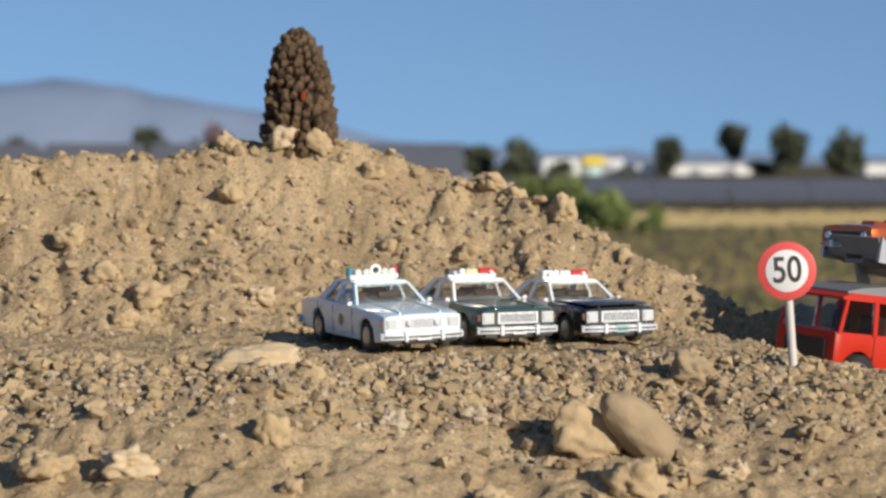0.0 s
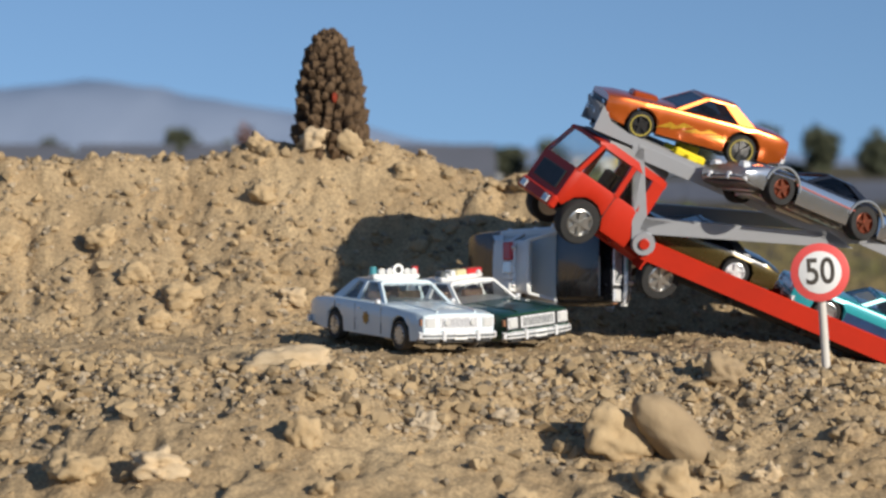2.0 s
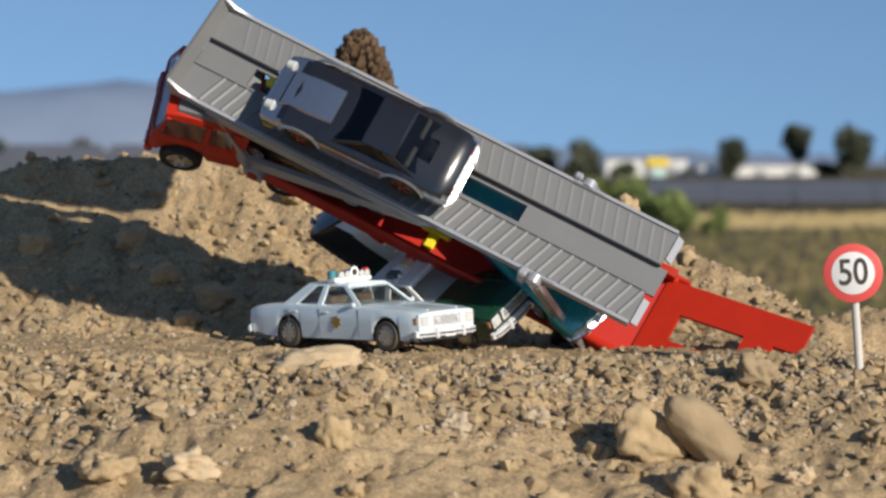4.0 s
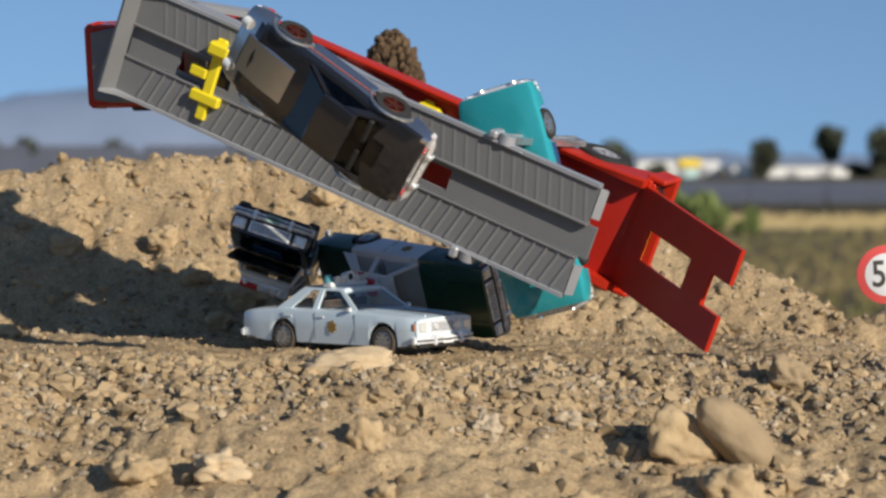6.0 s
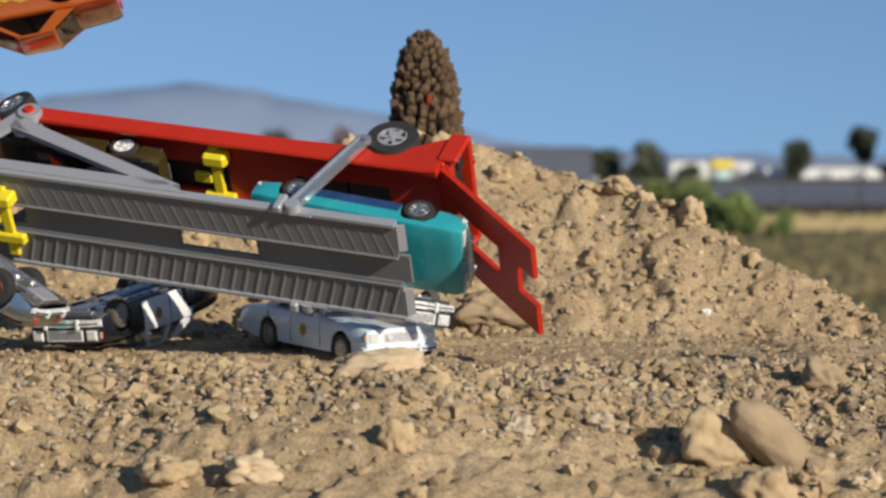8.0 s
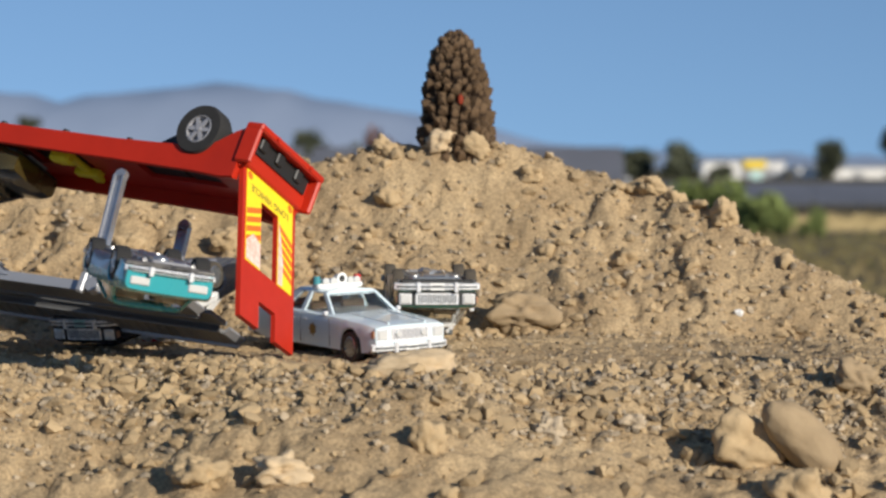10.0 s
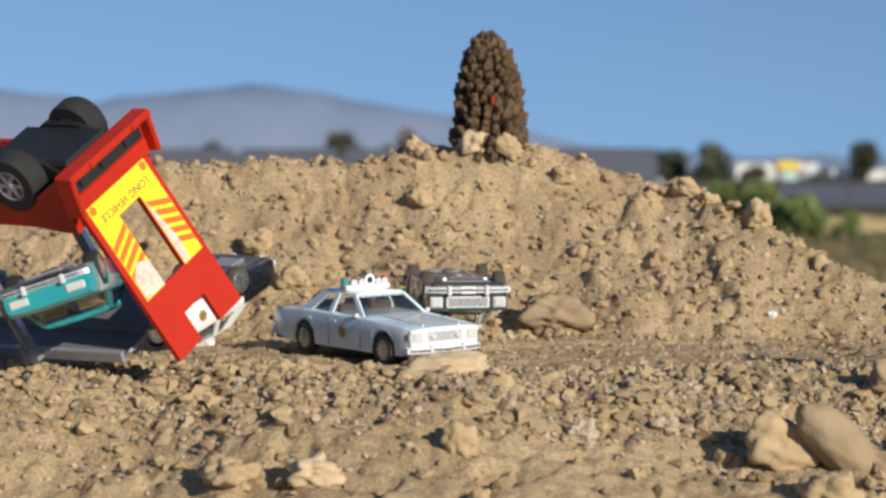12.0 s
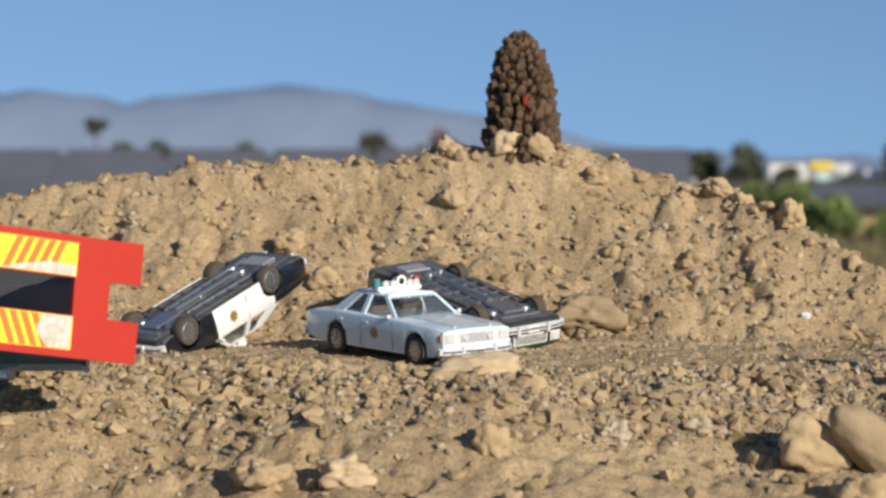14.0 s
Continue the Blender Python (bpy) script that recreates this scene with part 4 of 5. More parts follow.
car_a = police_car("pale blue white toy police car with roof lamps", [M_PALEBLUE, M_PALEBLUE], lambda p: 0, "lamps", M_WHITE)
car_b = police_car("dark green and white toy police car", [M_GREEN, M_WHITE], two_tone, "gold", M_WHITE)
car_c = police_car("black and white toy police car with red lamps", [M_BLACK, M_WHITE], two_tone, "red", M_PLATE)
bm = bmesh.new()
box(bm, (19, -5.5, 15.3), (33, 5.5, 15.62), .1)
part("engine_bay", bm, M_ENGINE_BLUE, car_c, "blue engine bay under the hood")
bm = bmesh.new()
loft(bm, [[(x, -w, z), (x, w, z), (x, w * .9, z + .5), (x, 0, z + .75), (x, -w * .9, z + .5)] for x, w, z in ((0, 12.6, 0), (12, 12.9, -.5), (23.5, 12.9, -1.0), (25.2, 12.5, -1.3))], idx=lambda p: 0)
hood_c = part("hood", bm, M_BLACK, car_c, "black hood that swings open")
hood_c.location = (.0155, 0, .01585)


def muscle_car():
    c = dict(L=72, W=28.5, xf=21.5, xr=-18.5, rf=5.2, rr=5.9, tw=4.8, crease=8.6, crown=.5,
             top=[(-36, 13.8), (-34, 14.6), (-22, 15.4), (-12, 15.0), (10, 14.6), (30, 13.8), (36, 12.8)],
             sill=[(-36, 6), (-30, 4), (28, 3.6), (36, 5.4)], mats=[M_ORANGE, M_ORANGE_DARK],
             paint=lambda p: 1 if p.z > 13.2 and abs(p.y) < 12.9 else 0,
             gx=(10, -.5, -13, -23), gz=(14.4, 21.8), gw=(12.2, 10.2), roof_mat=M_ORANGE, glass=M_GLASS_SMOKE, seat_mat=M_BLACK_PLASTIC,
             under=M_CHASSIS, tyre=M_TYRE, rim=M_RIM_BLACK, rim_r=.72, spokes=5, cp=7, bp=False, ring=M_RIM_YELLOW)
    t = thing("muscle_car", "orange metallic toy muscle car with gold flames", "toy car", "carried cars")
    body_shell(t, c), greenhouse(t, c), underside(t, c), wheels(t, c)
    bar_bumper(t, 35.4, 27, 4.6, 6.6, 1)
    bar_bumper(t, -35.6, 27, 5.2, 7.2, -1)
    bm = bmesh.new()
    box(bm, (15, -4, 14.0), (25, 4, 16.4), .8)
    part("hood_scoop", bm, M_ORANGE_DARK, t)
    bm = bmesh.new()
    box(bm, (35.2, -11.5, 7.4), (36.4, 11.5, 10.8), .3)
    g = part("grille", bm, M_CHASSIS, t)
    for s in (-1, 1):
        bm = bmesh.new()
        rod(bm, (35.8, s * 9.2, 9.1), (36.8, s * 9.2, 9.1), 1.5, 1.4, 14)
        part("headlight", bm, M_LAMP, g)
        bm = bmesh.new()
        box(bm, (-36.5, s * 8 - 4, 8.6), (-35.4, s * 8 + 4, 11), .3)
        part("tail_light", bm, M_REDLAMP, t)
        for k in range(5):
            bm = bmesh.new()
            x0 = 13 - k * 5
            slab(bm, [(x0 + 3, s * 14.33, 6.2 + k * .5), (x0 - 6, s * 14.33, 8.2 + (k % 2) * 1.6), (x0 - 2, s * 14.33, 9.4 + (k % 2))], .12)
            part("flame", bm, M_FLAME, t)
    return t


def hot_coupe():
    c = dict(L=74, W=29, xf=20.5, xr=-20.0, rf=6.2, rr=6.6, tw=5.6, crease=8.0, crown=.9,
             top=[(-37, 10.5), (-34, 12.6), (-20, 14.2), (-8, 13.4), (12, 13.2), (28, 12.0), (37, 8.6)],
             sill=[(-37, 5.5), (-30, 3.2), (28, 3.0), (37, 5)], mats=[M_BLACK, M_SILVERCAR],
             paint=lambda p: 1 if p.z < 11.2 else 0,
             gx=(9, -2, -14, -25), gz=(13.2, 19.4), gw=(11.8, 9.6), roof_mat=M_BLACK, glass=M_GLASS_SMOKE, seat_mat=M_BLACK_PLASTIC,
             under=M_UNDER, tyre=M_TYRE, rim=M_RIM_RED, rim_r=.6, spokes=5, cp=6, bp=False)
    t = thing("hot_rod_coupe", "black and bare silver toy coupe with red wheels", "toy car", "carried cars")
    body_shell(t, c), greenhouse(t, c), underside(t, c), wheels(t, c)
    bm = bmesh.new()
    rings = [[(x, -7.5 + .3, z), (x, 7.2, z), (x, 6.6, z + .8), (x, -6.6, z + .8)] for x, z in ((12, 13.7), (22, 13.3), (32, 11.4))]
    loft(bm, rings)
    part("hood_panel", bm, M_SILVERCAR, t, "bare silver hood panel")
    bm = bmesh.new()
    box(bm, (-26, -4.5, 14.6), (-16, 4.5, 15.3), .3)
    part("rear_window", bm, M_GLASS_SMOKE, t)
    for s in (-1, 1):
        bm = bmesh.new()
        slab(bm, [(15, s * 14.62, 9.4), (-14, s * 14.62, 9.0), (-14, s * 14.62, 9.5), (15, s * 14.62, 9.9)], .14)
        part("pinstripe", bm, M_PINSTRIPE, t)
        for x, r in ((20.5, 7.9), (-20, 8.3)):
            bm = bmesh.new()
            pts = [(x + math.cos(a) * r, s * 14.5, r * .78 + math.sin(a) * r) for a in np.linspace(.15, math.pi - .15, 12)]
            for p, q in zip(pts, pts[1:]):
                rod(bm, p, q, .55, None, 6)
            part("fender_trim", bm, M_RIM, t)
        bm = bmesh.new()
        rod(bm, (34, s * 8.5, 10.0), (36.6, s * 8.5, 9.6), 2.0, 1.7, 14)
        part("headlight", bm, M_LAMP, t)
        bm = bmesh.new()
        rod(bm, (-37.2, s * 8.5, 9), (-36, s * 8.5, 9), 1.4, 1.4, 12)
        part("tail_light", bm, M_REDLAMP, t)
    bar_bumper(t, 36.4, 26, 4.0, 5.8, 1)
    bar_bumper(t, -36.6, 27, 4.4, 6.4, -1)
    return t


def teal_car():
    c = dict(L=76, W=30, xf=23, xr=-21, rf=5.4, rr=5.4, tw=4.6, crease=8.4, crown=.3,
             top=[(-38, 11.8), (-36, 12.8), (-20, 13.2), (10, 12.8), (32, 12.2), (38, 11.2)],
             sill=[(-38, 5), (-30, 3.6), (30, 3.4), (38, 5)], mats=[M_TEAL, M_TEAL_DARK],
             paint=lambda p: 1 if p.z < 6.2 and abs(p.x) < 16 else 0,
             gx=(12, 5, -10, -18), gz=(12.8, 18.8), gw=(12.6, 10.6), roof_mat=M_TEAL, glass=M_GLASS, seat_mat=M_SEAT,
             under=M_UNDER, tyre=M_TYRE, rim=M_RIM, rim_r=.7, spokes=5, cp=6, bp=False)
    t = thing("teal_car", "teal toy car with a beige interior", "toy car", "carried cars")
    body_shell(t, c), greenhouse(t, c), underside(t, c), wheels(t, c)
    bar_bumper(t, 37.4, 28, 4.4, 6.4, 1)
    bar_bumper(t, -37.4, 28, 4.8, 6.8, -1)
    bm = bmesh.new()
    box(bm, (37, -12, 7.4), (38.4, 12, 10.4), .3)
    g = part("grille", bm, M_CHROME, t)
    for s in (-1, 1):
        bm = bmesh.new()
        rod(bm, (37.8, s * 10, 8.9), (38.8, s * 10, 8.9), 1.4, 1.3, 12)
        part("headlight", bm, M_LAMP, g)
        bm = bmesh.new()
        box(bm, (-38.5, s * 9 - 3, 8), (-37.5, s * 9 + 3, 10.4), .3)
        part("tail_light", bm, M_LAMP, t)
    return t


def gold_car():
    c = dict(L=70, W=28, xf=21, xr=-19, rf=5.2, rr=5.4, tw=4.4, crease=8.0, crown=.4,
             top=[(-35, 11.6), (-30, 12.8), (-15, 13.0), (8, 12.6), (28, 11.2), (35, 9.4)],
             sill=[(-35, 5), (-28, 3.4), (28, 3.2), (35, 4.6)], mats=[M_GOLDCAR, M_BLACK], paint=lambda p: 1 if p.z > 11.8 else 0,
             gx=(8, -2, -13, -23), gz=(12.4, 18.4), gw=(11.8, 9.8), roof_mat=M_BLACK, glass=M_GLASS_SMOKE, seat_mat=M_BLACK_PLASTIC,
             under=M_CHASSIS, tyre=M_TYRE, rim=M_CHROME, rim_r=.7, spokes=5, cp=6, bp=False)
    t = thing("sports_coupe", "dark gold and black toy coupe on the lower deck", "toy car", "carried cars")
    body_shell(t, c), greenhouse(t, c), underside(t, c), wheels(t, c)
    bar_bumper(t, 34.4, 26, 4.2, 6.0, 1)
    for s in (-1, 1):
        bm = bmesh.new()
        box(bm, (33.6, s * 9 - 2.4, 7.4), (35.3, s * 9 + 2.4, 9.2), .3)
        part("headlight", bm, M_LAMP, t)
    return t


car_orange, car_hot, car_teal, car_gold = muscle_car(), hot_coupe(), teal_car(), gold_car()


# ---------- toy car transporter ----------
def cells(bm, xs, ys, solid, z0, z1):
    """A plate over a grid of cells, some of them left open."""
    nx, ny = len(xs) - 1, len(ys) - 1
    top, low = {}, {}

    def v(store, i, j, z):
        if (i, j) not in store:
            store[i, j] = bm.verts.new(Vector((xs[i], ys[j], z)) * MM)
        return store[i, j]

    def on(i, j):
        return 0 <= i < nx and 0 <= j < ny and solid(i, j)
    for i in range(nx):
        for j in range(ny):
            if not on(i, j):
                continue
            q = ((i, j), (i + 1, j), (i + 1, j + 1), (i, j + 1))
            bm.faces.new([v(top, *p, z1) for p in q])
            bm.faces.new([v(low, *p, z0) for p in q][::-1])
            for (a, b), (di, dj) in zip(zip(q, q[1:] + q[:1]), ((0, -1), (1, 0), (0, 1), (-1, 0))):
                if not on(i + di, j + dj):
                    bm.faces.new((v(low, *a, z0), v(low, *b, z0), v(top, *b, z1), v(top, *a, z1)))


def transporter():
    t = thing("car_transporter", "red and grey toy car transporter with two decks", "toy truck")
    # lower bed
    bm = bmesh.new()
    cells(bm, [-114.5, -95, -60, -34, -8, 18, 38], [-18.5, -6, 6, 18.5], lambda i, j: not (j == 1 and i in (1, 3)), 8.6, 10.4)
    bed = part("bed", bm, M_RED_PLASTIC, t, "red plastic lower deck")
    for s in (-1, 1):
        bm = bmesh.new()
        loft(bm, [[(x, s * 17.2, b), (x, s * w, b), (x, s * (w + .2), z), (x, s * (w - .6), z + .5), (x, s * 17.4, z)] for x, w, b, z in
                  ((-115.5, 20.6, -3, 16), (-110, 20.2, -.5, 16.5), (-104, 19.8, 3.4, 16), (-98, 19.3, 6.2, 15.5), (-60, 19.2, 7.2, 15), (0, 19.2, 7.2, 14.6), (36, 19.2, 7.2, 14.6), (40, 19.2, 7.2, 12))])
        part("side_rail", bm, M_RED, bed)
    bm = bmesh.new()
    box(bm, (-121.6, -21.8, -4.4), (-114.4, 21.8, -1.8), .6)
    box(bm, (-116.8, -20.2, -2.4), (-114.2, 20.2, 11.6), .5)
    box(bm, (-118.2, -19.4, 5.2), (-116.2, 19.4, 10.4), .7)
    for s in (-1, 1):
        box(bm, (-121.2, s * 20.7 - 1.0, -3.4), (-114.2, s * 20.7 + 1.0, 10.5), .6)
    part("rear_beam", bm, M_RED, bed, "red rear beam with worn edges")
    bm = bmesh.new()
    box(bm, (-117.6, -18.6, -1.8), (-116.6, 18.6, 4.6), .3)
    part("beam_recess", bm, M_BLACK_PLASTIC, bed)
    for y in (-13, -2, 11):
        bm = bmesh.new()
        box(bm, (-118.8, y - 2.2, -1.6), (-117.4, y + 2.2, 2.8), .5)
        part("beam_lug", bm, M_BLACK_PLASTIC, bed)
    for y in (-11.5, 11.5):
        bm = bmesh.new()
        rod(bm, (-118, y, -3.2), (-122.3, y, -3.2), .9, .8, 10)
        part("beam_pin", bm, M_RED, bed)
    bm = bmesh.new()
    box(bm, (-112, -11, -3.5), (-78, 11, 8.8), 1.4)
    box(bm, (-78, -9, 3.4), (26, 9, 8.8), .8)
    for y in (-11, 11):
        slab(bm, [(-116, y, 4), (-100, y, -4.5), (-86, y, -4.5), (-70, y, 6)], 2.4)
    for x in (-108, -82, -60, -30, 0):
        box(bm, (x - 1.2, -14, 4.0), (x + 1.2, 14, 8.7), .5)
    rod(bm, (-94, -15, .2), (-94, 15, .2), 1.6, None, 10)
    part("underframe", bm, M_BLACK_PLASTIC, t, "black plastic axle frame")
    for s in (-1, 1):
        w = wheel(t, -94, s * 16.6, 9.6, 8.0, M_TYRE, M_RIM_GREY, .56, 6)
        w.location.z = .0002
    # upper deck: swings on the front lugs
    dz = 47.0
    bm = bmesh.new()
    cells(bm, [-115, -100, -60, -30, -8, 30, 52, 73], [-5.6, -3.6, 3.6, 5.6], lambda i, j: not (j == 1 and i in (2, 5)), dz - 3.4, dz - 2.0)
    deck = part("deck", bm, M_GREY_DECK, t, "grey plastic upper deck that swings on its front lugs")
    for s in (1, -1):
        bm = bmesh.new()
        y0, y1 = sorted((s * 5.4, s * 19))
        cells(bm, [-112, 73], [y0, y1], lambda i, j: True, dz - 1.4, dz)
        part("runway", bm, M_GREY_DECK, deck)
        bm = bmesh.new()
        loft(bm, [[(x, s * 18.2, dz - 2.6), (x, s * 20.2, dz - 2.6), (x, s * 20.2, dz + h), (x, s * 19.0, dz + h)] for x, h in ((-112, .9), (40, .9), (62, 1.0), (70, 2.5), (75, 7))])
        part("deck_edge", bm, M_SILVER_FRAME, deck)
        bm = bmesh.new()
        box(bm, (-112, s * 5.9 - .5, dz - 3.2), (73, s * 5.9 + .5, dz + .7), .25)
        part("channel_wall", bm, M_GREY_DECK, deck)
        bm = bmesh.new()
        loft(bm, [[(y * .32 - 1.0, y, -.1), (y * .32 + 1.0, y, -.1), (y * .32, y, .75)] for y in (-6.2, 6.2)])
        shared = None
        for i in range(38):
            if shared is None:
                p = part("rib", bm, M_GREY_DECK, deck, smooth=False)
                shared = p.data
            else:
                p = new("rib", shared)
                p.parent = deck
            p.matrix_basis = Matrix.Translation(Vector((-109 + i * 4.6, s * 12.1, dz)) * MM) @ (Matrix.Diagonal((1, s, .55 if s > 0 else .15, 1)))
    for y0, y1 in ((-19, -8.5), (8.5, 19)):
        bm = bmesh.new()
        slab(bm, [(-112.2, y0, dz - .6), (-112.2, y1, dz - .6), (-114.6, y1 * .98, dz - 2.4), (-114.6, y0 * .98, dz - 2.4)], 1.1)
        part("ramp_lip", bm, M_SILVER_FRAME, deck)
    bm = bmesh.new()
    slab(bm, [(73, -19, dz), (73, 19, dz), (75.5, 19, dz + 6.5), (75.5, -19, dz + 6.5)], 1.3)
    part("deck_lip", bm, M_GREY_DECK, deck)
    # side frames
    struts = []
    for s in (-1, 1):
        y = s * 19.6
        bm = bmesh.new()
        for quad in (((55, dz - 2), (59.5, dz - 2), (44, 10), (37, 10)),
                     ((57, dz - 1), (57, dz - 6), (-26, dz - 6), (-36, dz - 1)),
                     ((44, 22), (43, 16), (-32, dz - 5), (-22, dz - 3)),
                     ((44, 17), (39, 21), (34, 24.5), (44, 22))):
            slab(bm, [(a, y, b) for a, b in quad], 2.2)
        part("side_frame", bm, M_SILVER_FRAME, deck, "silver triangular side frame")
        bm = bmesh.new()
        rod(bm, (40.5, y - s * 1.5, 13), (40.5, y + s * 2.2, 13), 4.6, 4.2, 18)
        part("pivot_lug", bm, M_SILVER_FRAME, deck)
        bm = bmesh.new()
        rod(bm, (40.5, y + s * 1.5, 13), (40.5, y + s * 3.2, 13), 2.4, 1.8, 14)
        part("pivot_pin", bm, M_RED, deck)
        bm = bmesh.new()
        q = s * 1.6
        slab(bm, [(-2.2, q, 0), (2.2, q, 0), (2.2, q, -42), (-2.2, q, -42)], 1.8)
        rod(bm, (0, q - s * .9, -42), (0, q + s * .9, -42), 2.6, 2.4, 14)
        for e in (-1.9, 1.9):
            slab(bm, [(e - .4, q + s, 0), (e + .4, q + s, 0), (e + .4, q + s, -42), (e - .4, q + s, -42)], .9)
        struts.append(part("strut", bm, M_STRUT, deck, "polished silver rear strut"))
        struts[-1].matrix_basis = Matrix.Translation(Vector((-75.5, y, dz - 1)) * MM)
        bm = bmesh.new()
        box(bm, (-83, y - .4, dz - 3.4), (-70, y + .8, dz + 1.2), .5)
        box(bm, (-72.6, y - .6, dz - 5.4), (-69.4, y + s * 3.4, dz + 2.4), .7)
        rod(bm, (-75.5, y, dz - 1), (-75.5, y + s * 3.2, dz - 1), 3.0, 2.6, 14)
        part("strut_bracket", bm, M_SILVER_FRAME, deck)
    # yellow wheel stops
    for x, z, y in ((36, dz, 1), (-30, 10.4, 0)):
        bm = bmesh.new()
        box(bm, (x - 2, -15 + y, z), (x + 2, 15 + y, z + 2), .5)
        box(bm, (x - 6, -14 + y, z), (x + 3, -9 + y, z + 6), 1.0)
        box(bm, (x - 6, 5 + y, z), (x + 6, 9 + y, z + 3), .6)
        box(bm, (x + 2, -3 + y, z), (x + 9, 1 + y, z + 2.4), .6)
        part("wheel_stop", bm, M_YELLOW, deck if x > 0 else t, "yellow plastic wheel stop")
    # tailgate, hinged on the rear beam
    bm = bmesh.new()
    cells(bm, [-56.5, -46.2, -34.6, -8.4, 2.4], [-18, -5.6, 5.6, 18], lambda i, j: not (j == 1 and i in (0, 2)), -.9, .9)
    gate = part("tailgate", bm, M_RED, t, "red tailgate with a worn warning label")
    gate.location = (-.116, 0, .0112)
    for i, (x0, x1, y0, y1) in enumerate(((-8.2, 1.2, -15.8, 15.8), (-34.8, -8.2, 5.9, 15.8), (-34.8, -8.2, -15.8, -5.9))):
        bm = bmesh.new()
        cells(bm, [x0, x1], [y0, y1], lambda i, j: True, -1.12, -.92)
        part("label_field", bm, M_LABEL_YELLOW, gate)
    for s in (-1, 1):
        for k in range(5):
            x = -10.8 - k * 3.5
            bm = bmesh.new()
            slab(bm, [(x, s * 6.1, -1.18), (x - 2.1, s * 6.1, -1.18), (x - 6.2, s * 15.6, -1.18), (x - 4.1, s * 15.6, -1.18)], .12)
            part("chevron", bm, M_LABEL_ORANGE, gate)
        bm = bmesh.new()
        slab(bm, [(-10 if s > 0 else -25, s * 6.1, -1.26), (-34.4, s * 6.1, -1.26), (-34.2, s * (9 if s > 0 else 15.5), -1.26), (-26 if s > 0 else -27, s * (9.5 if s > 0 else 15.5), -1.26), (-18 if s > 0 else -23, s * (8 if s > 0 else 11), -1.26)], .1)
        part("worn_patch", bm, M_LABEL_WORN, gate, "scuffed white patch of the label")
        bm = bmesh.new()
        rod(bm, (-1.6, s * 13.8, -1.24), (-1.6, s * 13.8, -1.1), 1.5, 1.5, 16)
        part("dot", bm, M_LABEL_ORANGE, gate)
    text("warning_text", "LONG VEHICLE", .0037, M_PRINT, gate, Matrix.Translation((-.0056, 0, -.00118)) @ Euler((math.pi, 0, -math.pi / 2)).to_matrix().to_4x4(), .00004)
    return t, gate, deck, struts


